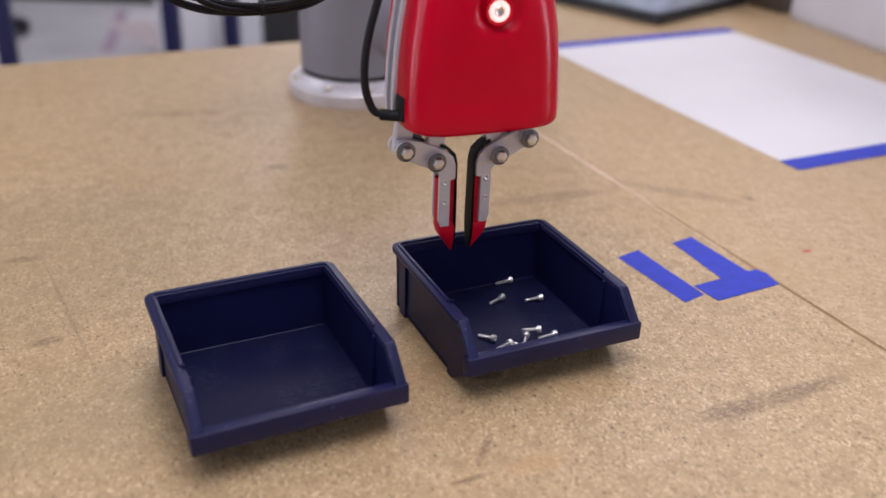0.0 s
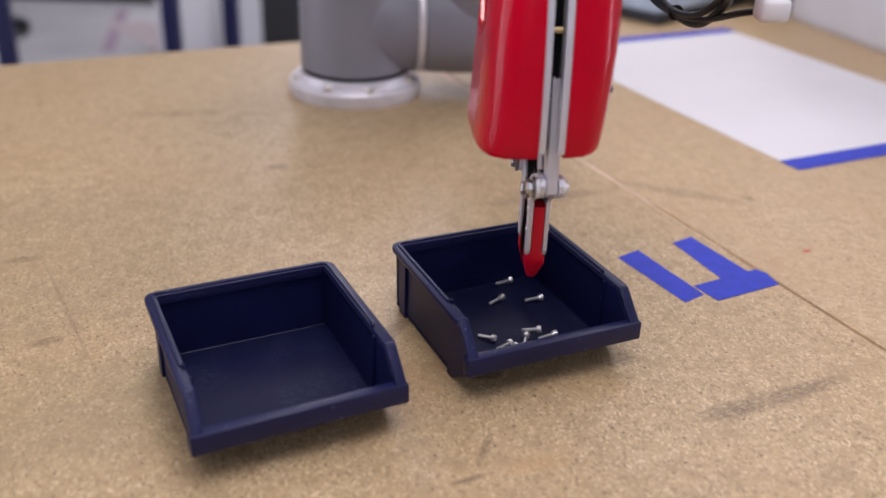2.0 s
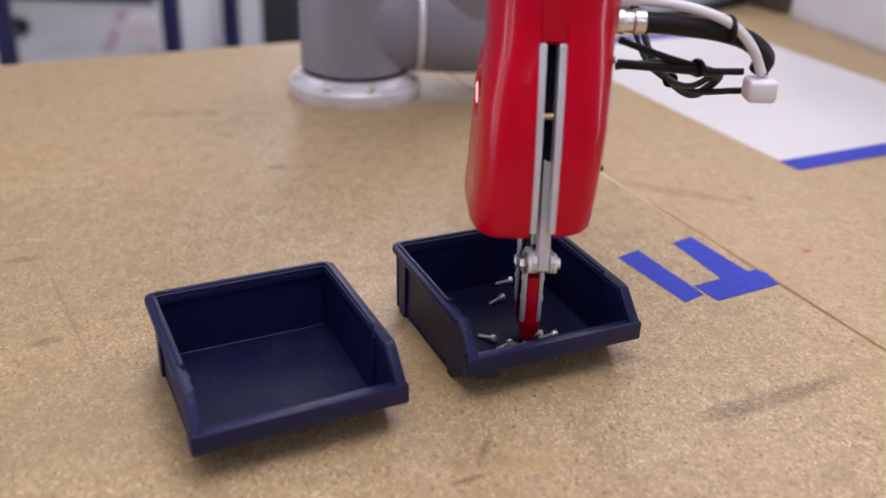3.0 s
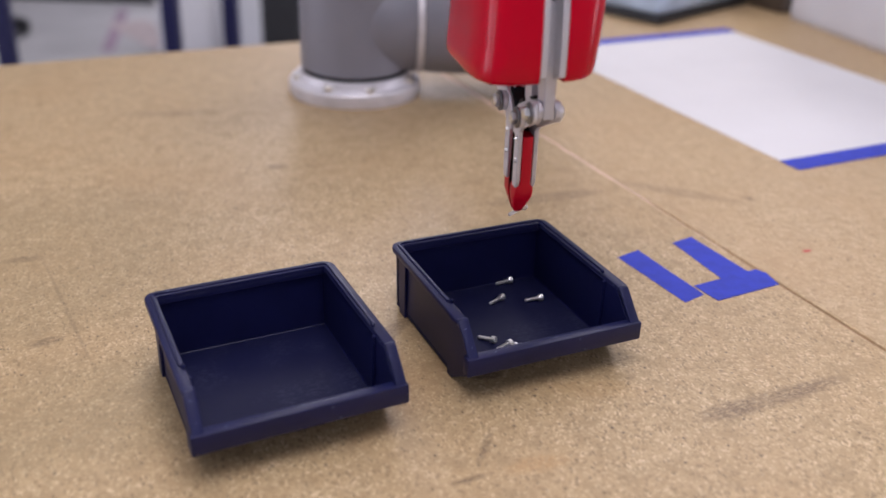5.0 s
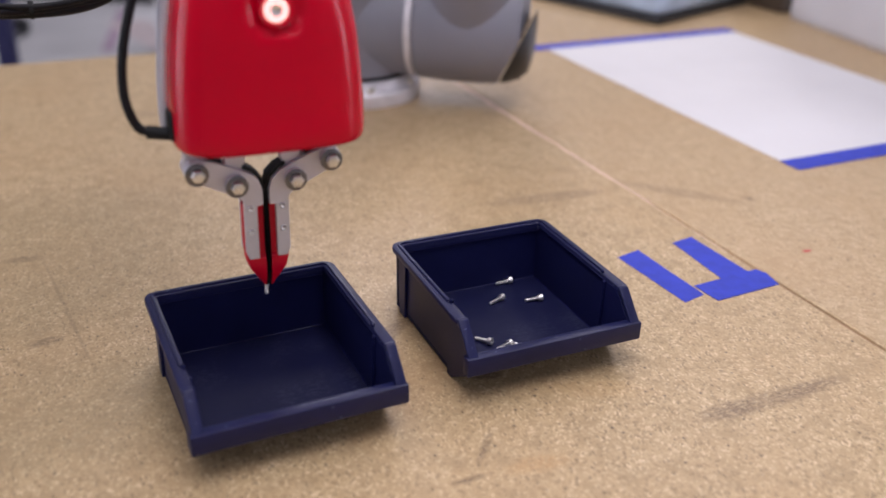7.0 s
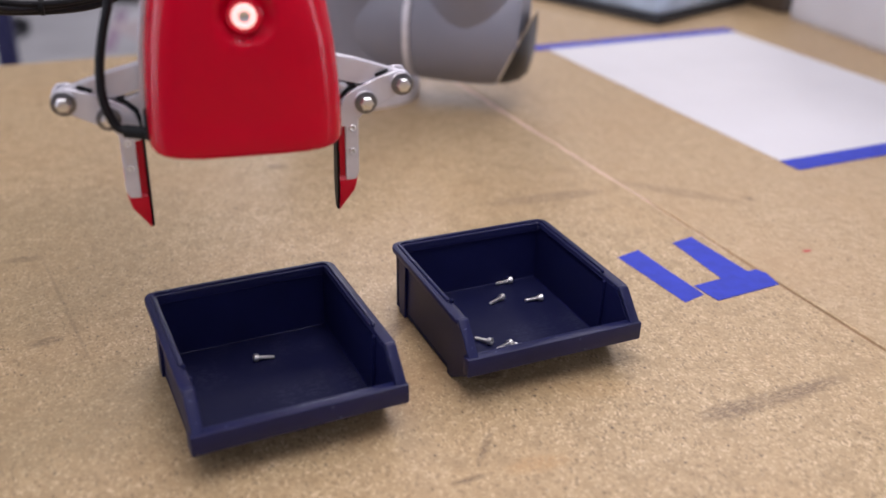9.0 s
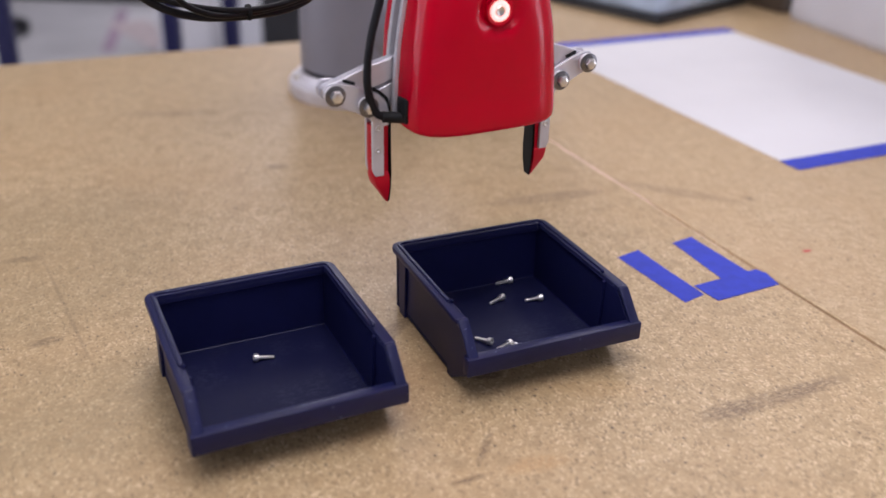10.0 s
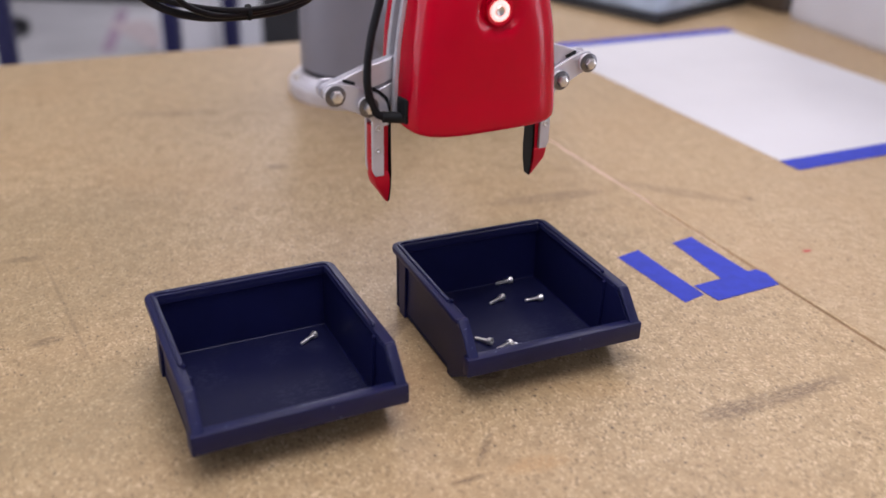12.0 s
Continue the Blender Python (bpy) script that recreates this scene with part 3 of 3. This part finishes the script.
    part("cable_tie", turned([(0.0050, -0.0014), (0.0054, 0.0), (0.0050, 0.0014)], 16, pose(-0.102, 0.0945, 0.1420, 0, 90, 0)), M_RUBBER, g, smooth=True, at=back)
    part("cable_tie", turned([(0.0052, -0.0014), (0.0056, 0.0), (0.0052, 0.0014)], 16, pose(-0.010, 0.0815, 0.1765, 90, 0, 30)), M_RUBBER, g, smooth=True, at=back)
    part("cable_tie", turned([(0.0078, -0.0014), (0.0083, 0.0), (0.0078, 0.0014)], 16, pose(-0.003, 0.0935, 0.2010, 90, 0, 10)), M_RUBBER, g, smooth=True, at=back)
    moving = []
    for s in (-1, 1):
        moving.append((s, build_finger(g, s), build_arm(g, s, True), build_arm(g, s, False)))
    return g, moving


def bolt(parent, x, z, y0, y1):
    """A hex bolt along y with washers, its head in front."""
    for y, deep in ((y0, 0.0028), (y1 + 0.0018, 0.0018)):
        part("spacer", turned([(0.0030, 0.0), (0.0058, 0.0002), (0.0058, deep - 0.0002), (0.0030, deep)], 24, pose(x, y, z, 90)), M_WHITE, parent, "white nylon spacer ring", smooth=True)
    lay = pose(x, y0 - 0.0028, z, 90)
    part("washer", turned([(0.0030, -0.0002), (0.0060, -0.0002), (0.0062, 0.0002), (0.0062, 0.0010), (0.0058, 0.0012), (0.0030, 0.0012)], 28, lay), M_WASHER, parent, "dull steel washer", smooth=True)
    hexa = turned([(0.0036, 0.0011), (0.0039, 0.0013), (0.0039, 0.0036), (0.0034, 0.0042), (0.0018, 0.0045), (0.0004, 0.0045)], 6, lay)
    part("bolt_head", hexa, M_STEEL, parent, "bright hexagonal bolt head")
    part("bolt_end", turned([(0.0030, 0.0), (0.0032, 0.0016), (0.0028, 0.0021), (0.0004, 0.0022)], 16, pose(x, y1 + 0.0018, z, -90)), M_STEEL, parent, "steel nut and bolt end", smooth=True)


def build_finger(g, s):
    """One finger: two bent plates, the red printed jaw between them, and a black pad on its inner face."""
    f = thing("finger", "", "")
    f.parent = g
    out = [(0.0052, 0.0197), (0.0108, 0.0197), (0.0126, 0.0240), (0.0126, 0.0555), (0.0150, 0.0582), (0.0214, 0.0615), (0.0330, 0.0672), (0.0395, 0.0698), (0.0424, 0.0735), (0.0428, 0.0780), (0.0400, 0.0815), (0.0355, 0.0820),
           (0.0250, 0.0790), (0.0150, 0.0745), (0.0080, 0.0712), (0.0036, 0.0668), (0.0018, 0.0610), (0.0018, 0.0520), (0.0052, 0.0515)]
    pts = [(s * x, z) for x, z in out]
    for y0, y1 in ((-0.0062, -0.0036), (0.0036, 0.0062)):
        part("bent_plate", slab(pts, 1, YC + y0, YC + y1, 0.0004, 1), M_ALU, f)
    # jaw: full width at its foot, rounded off towards the point
    rings = []
    for z, xo, hy in ((0.0520, 0.0128, 0.0036), (0.0300, 0.0130, 0.0036), (0.0215, 0.0124, 0.0036), (0.0196, 0.0121, 0.0056), (0.0165, 0.0114, 0.0059), (0.0130, 0.0104, 0.0060), (0.0090, 0.0078, 0.0052), (0.0050, 0.0052, 0.0042), (0.0020, 0.0033, 0.0032), (0.0004, 0.0022, 0.0022), (0.0, 0.0018, 0.0012)):
        r = min(0.0018, (xo - 0.0015) * 0.6)
        rings.append([(s * x, YC + y, z) for x, y in ((0.0015, -hy), (xo - r, -hy), (xo - 0.3 * r, -hy + 0.3 * r), (xo, -hy + min(r, hy * 0.7)), (xo, hy - min(r, hy * 0.7)), (xo - 0.3 * r, hy - 0.3 * r), (xo - r, hy), (0.0015, hy))])
    part("jaw", loft(rings), M_REDPLASTIC, f, "red printed plastic jaw with a pointed end", smooth=True)
    pad = slab([(s * x, z) for x, z in ((0.0002, 0.0010), (0.0015, 0.0002), (0.0015, 0.0100), (0.0015, 0.0190), (0.0015, 0.0615), (0.0032, 0.0672), (0.0078, 0.0718), (0.0120, 0.0738), (0.0112, 0.0756), (0.0066, 0.0732), (0.0018, 0.0685), (0.0002, 0.0620), (0.0002, 0.0190), (0.0002, 0.0100))], 1, YC - 0.0058, YC + 0.0058)
    for v in pad.verts:
        if v.co.z < 0.012:
            v.co.y = YC + (v.co.y - YC) * (0.42 if v.co.z < 0.004 else 0.86)
        elif v.co.z > 0.053:
            v.co.y = YC + (v.co.y - YC) * 0.8
    part("grip_pad", pad, M_RUBBER, f, "black rubber gripping pad")
    part("pad_strip", slab([(s * x, z) for x, z in ((0.0230, 0.0785), (0.0300, 0.0812), (0.0294, 0.0826), (0.0224, 0.0800))], 1, YC - 0.0046, YC + 0.0046), M_RUBBER, f, "black rubber strip end")
    for x, z in ((XO, ZO), (XI, ZI)):
        bolt(f, s * x, z, YC - 0.0062, YC + 0.0062)
    for z in (0.0505, 0.0368):
        for y, a in ((YC - 0.0061, 90), (YC + 0.0061, -90)):
            part("plate_screw", turned([(0.0021, -0.0002), (0.0021, 0.0004), (0.0015, 0.0009), (0.0009, 0.0006), (0.0003, 0.0003)], 16, pose(s * 0.0090, y, z, a)), M_STEEL, f, smooth=True)
    return f


def build_arm(g, s, outer):
    """A channel-shaped link from its pivot inside the body, hanging along -z from its own origin."""
    a = thing("link_arm", "", "")
    a.parent = g
    h = 0.0062 if outer else 0.0056
    prof = [(-h, 0.004), (h, 0.004), (h * 1.05, -R_ARM * 0.55), (0.0046, -R_ARM - 0.0030), (0.0020, -R_ARM - 0.0052), (-0.0020, -R_ARM - 0.0052), (-0.0046, -R_ARM - 0.0030), (-h * 1.05, -R_ARM * 0.55)]
    for y0, y1 in ((-0.0032, -0.0018), (0.0018, 0.0032)):
        part("link_plate", slab(prof, 1, YC + y0, YC + y1, 0.0003, 1), M_ALU, a)
    web = [(s * h * 1.02, 0.003), (s * h * 0.66, 0.003), (s * h * 0.66, -R_ARM * 0.58), (s * 0.0026, -R_ARM - 0.0035), (s * 0.0050, -R_ARM - 0.0030), (s * h * 1.08, -R_ARM * 0.55)]
    part("link_web", slab(web, 1, YC - 0.0027, YC + 0.0027), M_ALU, a)
    a["pivot"] = (s * (PXO if outer else PXI), PZO if outer else PZI)
    return a


# ---- robot base and shoulder ----
BASE = (-0.109, 1.058)


def build_robot():
    r = thing("industrial_robot", "grey robot arm base bolted to the table by a cast flange", "robot", pose(*BASE, 0))
    part("flange", turned([(0.0745, 0.0), (0.0755, 0.002), (0.0755, 0.014), (0.0735, 0.0165), (0.066, 0.018), (0.064, 0.026), (0.050, 0.027)], 64), M_CAST, r, "pale cast aluminium mounting flange", smooth=True)
    for a in (20, 110, 200, 250, 290, 340):
        part("flange_bolt", turned([(0.0058, 0.016), (0.0058, 0.0225), (0.0048, 0.0235), (0.0028, 0.0235), (0.0026, 0.020)], 16, pose(0.0665 * math.cos(radians(a)), 0.0665 * math.sin(radians(a)), 0)), M_STEEL, r, smooth=True)
    part("base_joint", turned([(0.0590, 0.024), (0.0602, 0.026), (0.0602, 0.0300), (0.0585, 0.0305)], 64), M_DARK, r, "dark seal ring", smooth=True)
    sh = thing("shoulder", "", "")
    sh.parent = r
    part("upright", turned([(0.0600, 0.0305), (0.0615, 0.0315), (0.0618, 0.080), (0.0618, 0.155), (0.060, 0.172), (0.045, 0.184), (0.02, 0.188)], 64), M_GREY, sh, "grey painted shoulder housing", smooth=True)
    # sideways housing along +x at shaft height
    side = pose(0, 0, 0.086, 0, 90, 0)
    part("side_housing", turned([(0.0585, 0.0), (0.0600, 0.035), (0.0595, 0.066), (0.0580, 0.0695)], 64, side), M_GREY, sh, "grey painted side housing", smooth=True)
    part("joint_ring", turned([(0.0585, 0.0695), (0.0612, 0.0705), (0.0612, 0.0765), (0.0585, 0.0775)], 64, side), M_CAST, sh, "bright metal joint ring", smooth=True)
    up = turned([(0.0580, 0.0775), (0.0608, 0.0800), (0.0625, 0.110), (0.0625, 0.150), (0.0615, 0.166), (0.0593, 0.180), (0.0540, 0.193)], 64, side)
    bmesh.ops.bisect_plane(up, geom=up.verts[:] + up.edges[:] + up.faces[:], plane_co=(0.166, 0, 0.024), plane_no=Vector((1, 0, -0.45)).normalized(), clear_outer=True)
    bmesh.ops.holes_fill(up, edges=[e for e in up.edges if e.is_boundary], sides=0)
    part("elbow_housing", up, M_GREY, sh, "grey painted upper arm joint housing", smooth=True)
    cap = turned([(0.0560, 0.090), (0.0615, 0.110), (0.0622, 0.150), (0.0612, 0.166), (0.0590, 0.180), (0.0545, 0.192), (0.0470, 0.200), (0.030, 0.2040)], 64, side)
    bmesh.ops.bisect_plane(cap, geom=cap.verts[:] + cap.edges[:] + cap.faces[:], plane_co=(0.168, 0, 0.024), plane_no=Vector((1, 0, -0.45)).normalized(), clear_inner=True)
    bmesh.ops.holes_fill(cap, edges=[e for e in cap.edges if e.is_boundary], sides=0)
    part("end_cap", cap, M_BLACKPL, sh, "black plastic end cap", smooth=True)
    upper = part("upper_arm", turned([(0.050, -0.02), (0.052, 0.03), (0.046, 0.09), (0.044, 0.36), (0.050, 0.41), (0.050, 0.445), (0.04, 0.46)], 48), M_GREY, r, "grey tubular upper arm", smooth=True)
    elbow = turned([(0.030, -0.060), (0.046, -0.055), (0.047, 0.0), (0.047, 0.118), (0.046, 0.123), (0.030, 0.126)], 48, pose(0, 0, 0, 0, 90, 0))
    fore = turned([(0.040, -0.015), (0.041, 0.03), (0.036, 0.09), (0.035, 0.33), (0.038, 0.36), (0.038, 0.40), (0.03, 0.41)], 48, bm=elbow)
    fore = turned([(0.030, -0.040), (0.037, -0.036), (0.037, 0.126), (0.030, 0.130)], 40, pose(0, 0, 0.392, 0, 90, 0), bm=fore)
    lower = part("forearm", fore, M_GREY, r, "grey tubular forearm with elbow and wrist joints", smooth=True)
    return sh, upper, lower


# ---- things at the far side ----
def build_background():
    pad = thing("foam_pad", "pale blue foam pad with a dark base lying on the table", "pad", pose(0.3182, 1.4367, 0, 0, 0, 45))
    part("foam", box(0.004, 0.256, 0.004, 0.296, 0.013, 0.055, 0.010, 3), M_FOAM, pad, smooth=True)
    part("pad_base", box(0.0, 0.26, 0.0, 0.30, 0.0, 0.013, 0.003), M_BLACKPL, pad, "thin black base tray")
    cab = thing("privacy_screen", "pale grey laminate screen standing along the table edge", "screen", pose(0.5464, 1.5291, 0, 0, 0, -72.5))
    part("board", box(0.0, 0.60, 0.0, 0.035, 0.004, 0.62, 0.003), M_PANEL, cab)
    part("base_rail", box(0.0, 0.60, 0.003, 0.032, 0.0, 0.004), M_PANEL, cab)
    dk = thing("equipment_case", "dark brown equipment case at the end of the table", "case", TABLE)
    part("case_body", box(1.165, 1.215, 1.160, 1.30, 0.0, 0.18, 0.006, 3), M_BROWN, dk, smooth=True)
    part("lid", box(1.163, 1.217, 1.158, 1.302, 0.18, 0.196, 0.004, 3), M_BROWN, dk, smooth=True)
    for x, y in ((-1.253, 2.60), (-0.779, 2.60), (-0.646, 2.75)):
        p = thing("steel_post", "navy painted square steel post standing on the floor", "post", pose(x, y, -0.85), "frame posts")
        part("tube", box(-0.022, 0.022, -0.022, 0.022, 0.008, 1.9, 0.004), M_NAVYSTEEL, p)
        part("base_plate", box(-0.06, 0.06, -0.06, 0.06, 0.0, 0.008, 0.002), M_NAVYSTEEL, p)
    c = thing("floor_case", "tall black case on the workshop floor", "case", pose(-0.675, 3.6, -0.85, 0, 0, 8))
    part("case_body", box(-0.045, 0.105, -0.15, 0.15, 0.0, 0.66, 0.02, 3), M_BLACKPL, c, smooth=True)
    w = thing("white_crate", "white plastic crate on the workshop floor", "crate", pose(-1.155, 4.3, -0.85, 0, 0, -5))
    part("crate_body", box(-0.13, 0.13, -0.2, 0.2, 0.0, 0.40, 0.02, 3), M_WHITE, w, smooth=True)
    s = thing("grey_sack", "light grey sack on the workshop floor", "sack", pose(-0.864, 4.1, -0.85))
    part("sack_body", turned([(0.09, 0.0), (0.13, 0.05), (0.14, 0.2), (0.11, 0.4), (0.06, 0.52), (0.03, 0.56)], 24), M_PANEL, s, smooth=True)
    tagged(part("floor_line", box(-0.028, 0.028, -0.44, 0.44, -0.8499, -0.848), M_BLUELINE, at=pose(-1.689, 4.69, 0, 0, 0, 13.2)), "worn mauve tape line on the concrete floor", "tape")
    tagged(part("floor_line", box(-0.10, 0.10, -0.42, 0.42, -0.8499, -0.8478), M_LEDGE, at=pose(-1.42, 4.52, 0, 0, 0, 40)), "faded pink paint band on the concrete floor", "paint mark")
    step = thing("low_plinth", "long low grey plinth standing on the workshop floor", "plinth", pose(-2.2, 5.35, -0.85))
    part("kick_strip", box(-2.4, 1.9, -0.05, 0.30, 0.0, 0.05), M_BLACKPL, step, "dark recessed kick strip")
    part("plinth_body", box(-2.4, 1.9, -0.08, 0.30, 0.05, 0.22, 0.006), M_PANEL, step)
    coil = thing("cable_coil", "loose coil of black cable on the workshop floor", "cable", pose(-2.13, 4.52, -0.85))
    for k, (r, z, a) in enumerate(((0.060, 0.012, 0), (0.050, 0.030, 40), (0.064, 0.048, 75))):
        ring = [(r * math.cos(radians(a + 30 * q)), 1.5 * r * math.sin(radians(a + 30 * q)), z + 0.008 * math.sin(q)) for q in range(12)]
        part("loop", tube(ring + ring[:1], 0.010, 8, 3), M_CABLE, coil, smooth=True)


build_room()
build_table()
build_tape_and_paper()
LEFT_BIN = pose(-0.1001, 0.4591, 0, 0, 0, 26.57)
RIGHT_BIN = pose(0.0411, 0.5366, 0, 0, 0, 25.0)
left_bin = build_bin(LEFT_BIN, "storage bins")
right_bin = build_bin(RIGHT_BIN, "storage bins")
shoulder, upper_arm, forearm = build_robot()
gripper, fingers = build_gripper()
build_background()

# resting screws, then the three that the gripper stirs and the two that move
screw = build_screw()
screw.matrix_basis = lying(0.0478, 0.5916, 20)
for x, y, yaw in ((0.0412, 0.5659, 40), (0.0677, 0.5678, 12), (0.0437, 0.5068, 36), (0.0490, 0.5050, -150)):
    copy_thing(screw, lying(x, y, yaw))
roller = copy_thing(screw, lying(0.0333, 0.5132, -28))
crossed = copy_thing(screw, lying(0.0628, 0.5214, -2, 0.0068))
beside = copy_thing(screw, lying(0.0731, 0.5200, 21))
carried = copy_thing(screw, lying(0.0556, 0.5158, 78))


# ---- movement ----
def tool(x, y, z, yaw, lean_x=0.0, lean_y=0.0):
    return pose(x, y, z, lean_x, lean_y, 0) @ pose(0, 0, 0, 0, 0, yaw)


# seconds, jaw point, turn and lean of the tool
TOOL = [(0.0, 0.0105, 0.5561, 0.0489, 22.9, -0.4, 0.0), (0.5, 0.0191, 0.5507, 0.0494, -0.8, 0.1, 0.1), (1.0, 0.0303, 0.5400, 0.0509, -28.0, 0.4, 0.1), (1.5, 0.0424, 0.5332, 0.0502, -58.0, 0.3, 0.0),
        (2.0, 0.0546, 0.5208, 0.0513, -85.4, 0.0, 0.2), (2.3, 0.0547, 0.5194, 0.0514, -86.2, 0.2, -0.1), (2.55, 0.0547, 0.5194, 0.0500, -86.2, 0.2, -0.1), (2.8, 0.0548, 0.5186, 0.0100, -86.4, 0.2, -0.2), (2.9, 0.0549, 0.5180, 0.0060, -86.6, 0.2, -0.2),
        (3.0, 0.0549, 0.5180, 0.0057, -86.6, 0.2, -0.2), (3.9, 0.0549, 0.5180, 0.0057, -86.6, 0.2, -0.2), (4.6, 0.0578, 0.5440, 0.0880, -83.5, 0.1, 0.1), (4.8, 0.0533, 0.5400, 0.0920, -80.5, 0.0, -0.1), (5.0, 0.0447, 0.5289, 0.0904, -75.1, 0.0, -0.3),
        (5.5, 0.0086, 0.5028, 0.0879, -52.4, 0.5, 0.0), (6.0, -0.0297, 0.4962, 0.0771, -26.0, -0.3, 0.7), (6.5, -0.0683, 0.4932, 0.0656, 1.6, -0.4, 0.4), (7.0, -0.1007, 0.4744, 0.0626, 25.1, -1.1, 0.1),
        (7.2, -0.1070, 0.4730, 0.0615, 27.5, -1.0, 0.0), (7.7, -0.1100, 0.4770, 0.0600, 23.5, -0.5, -0.1), (8.4, -0.1114, 0.4827, 0.0590, 17.6, 0.0, -0.2), (9.3, -0.1114, 0.4827, 0.0590, 17.6, 0.0, -0.2), (9.5, -0.0809, 0.4955, 0.0585, 19.1, 0.7, -0.3),
        (9.7, -0.0231, 0.5390, 0.0518, 25.0, 0.6, -0.4), (9.9, 0.0060, 0.5610, 0.0485, 28.0, 0.5, -0.5), (10.0, 0.0094, 0.5635, 0.0480, 28.3, 0.5, -0.5), (12.0, 0.0094, 0.5635, 0.0480, 28.3, 0.5, -0.5)]
OPEN = [(0.0, HALF), (3.1, HALF), (3.8, SHUT), (7.4, SHUT), (8.4, WIDE), (12.0, WIDE)]


def opening(t):
    for (t0, a0), (t1, a1) in zip(OPEN, OPEN[1:]):
        if t0 <= t <= t1:
            k = (t - t0) / (t1 - t0)
            return a0 + (a1 - a0) * k * k * (3 - 2 * k)
    return OPEN[-1][1]


def motions():
    walk(gripper, [(t, tool(*p)) for t, *p in TOOL])
    steps = [0.0, 3.1, 3.3, 3.5, 3.8, 7.4, 7.6, 7.8, 8.0, 8.2, 8.4, 12.0]
    for s, finger, outer, inner in fingers:
        rows = []
        for t in steps:
            dx, dz = swing(opening(t))
            rows.append((t, pose(s * dx, 0, dz)))
        walk(finger, rows)
        for arm in (outer, inner):
            px, pz = arm["pivot"]
            walk(arm, [(t, pose(px, 0, pz, 0, -s * opening(t), 0)) for t in steps])
    # the shoulder turns with the tool
    rows, uppers, lowers = [], [], []
    for t, x, y, z, *_ in TOOL:
        dx, dy = x - BASE[0], y - BASE[1]
        reach = math.hypot(dx, dy)
        az = math.degrees(math.atan2(dx, -dy)) - math.degrees(math.asin(0.109 / reach))
        rows.append((t, pose(0, 0, 0, 0, 0, az)))
        # two links reach from the shoulder shaft to the wrist
        out, rise = math.sqrt(reach * reach - 0.109 ** 2), z + 0.345 - 0.086
        far = math.hypot(out, rise)
        aim = math.degrees(math.atan2(out, rise))
        lift = math.degrees(math.acos((0.425 ** 2 + far ** 2 - 0.392 ** 2) / (2 * 0.425 * far)))
        bend = math.degrees(math.acos((0.425 ** 2 + 0.392 ** 2 - far ** 2) / (2 * 0.425 * 0.392)))
        up = pose(0, 0, 0, 0, 0, az) @ pose(0.136, 0, 0.086, aim - lift)
        uppers.append((t, up))
        lowers.append((t, up @ pose(-0.118, 0, 0.425, 180 - bend)))
    walk(shoulder, rows)
    walk(upper_arm, uppers)
    walk(forearm, lowers)
    # screws
    hold = pose(0.0, 0.0035, 0.0015, 0, -35, 75)
    rows = [(0.0, lying(0.0556, 0.5158, 78)), (3.2, lying(0.0556, 0.5158, 78)), (3.8, tool(*TOOL[10][1:]) @ hold)]
    rows += [(t, tool(*p) @ hold) for t, *p in TOOL if 3.85 < t < 7.5]
    rows += [(7.9, lying(-0.1109, 0.4811, -160)), (10.1, lying(-0.1109, 0.4811, -160))]
    for t, x, y, yaw in ((10.4, -0.1052, 0.4731, -127), (10.5, -0.1012, 0.4702, -115), (10.6, -0.0978, 0.4674, -98), (10.7, -0.0920, 0.4667, -86), (10.8, -0.0859, 0.4681, -75), (10.9, -0.0809, 0.4735, -49), (11.0, -0.0746, 0.4824, -21),
                         (11.1, -0.0728, 0.4911, 8), (11.2, -0.0754, 0.5021, 34), (11.3, -0.0790, 0.5064, 54), (11.5, -0.0860, 0.5093, 72), (11.7, -0.0870, 0.5093, 74), (12.0, -0.0815, 0.5080, 52)):
        rows.append((t, lying(x, y, yaw)))
    walk(carried, rows)
    walk(roller, [(0.0, lying(0.0333, 0.5132, -28)), (3.05, lying(0.0333, 0.5132, -28)), (3.2, lying(0.0350, 0.5150, 0)), (4.8, lying(0.0320, 0.5120, -32)), (5.0, lying(0.0333, 0.5115, -28)), (5.25, lying(0.0350, 0.5150, -4)), (5.6, lying(0.0350, 0.5155, -2)), (6.0, lying(0.0310, 0.5095, -30)), (12.0, lying(0.0310, 0.5095, -30))])
    walk(crossed, [(0.0, lying(0.0628, 0.5214, -2, 0.0068)), (2.75, lying(0.0628, 0.5214, -2, 0.0068)), (2.95, lying(0.0640, 0.5200, 10)), (3.4, lying(0.0640, 0.5200, 10)), (4.3, lying(0.0720, 0.5000, 25)), (12.0, lying(0.0720, 0.5000, 25))])
    walk(beside, [(0.0, lying(0.0731, 0.5200, 21)), (3.0, lying(0.0731, 0.5200, 21)), (3.2, lying(0.0720, 0.5215, 24)), (3.6, lying(0.0720, 0.5215, 24)), (4.4, lying(0.0850, 0.5060, 20)), (12.0, lying(0.0850, 0.5060, 20))])


motions()
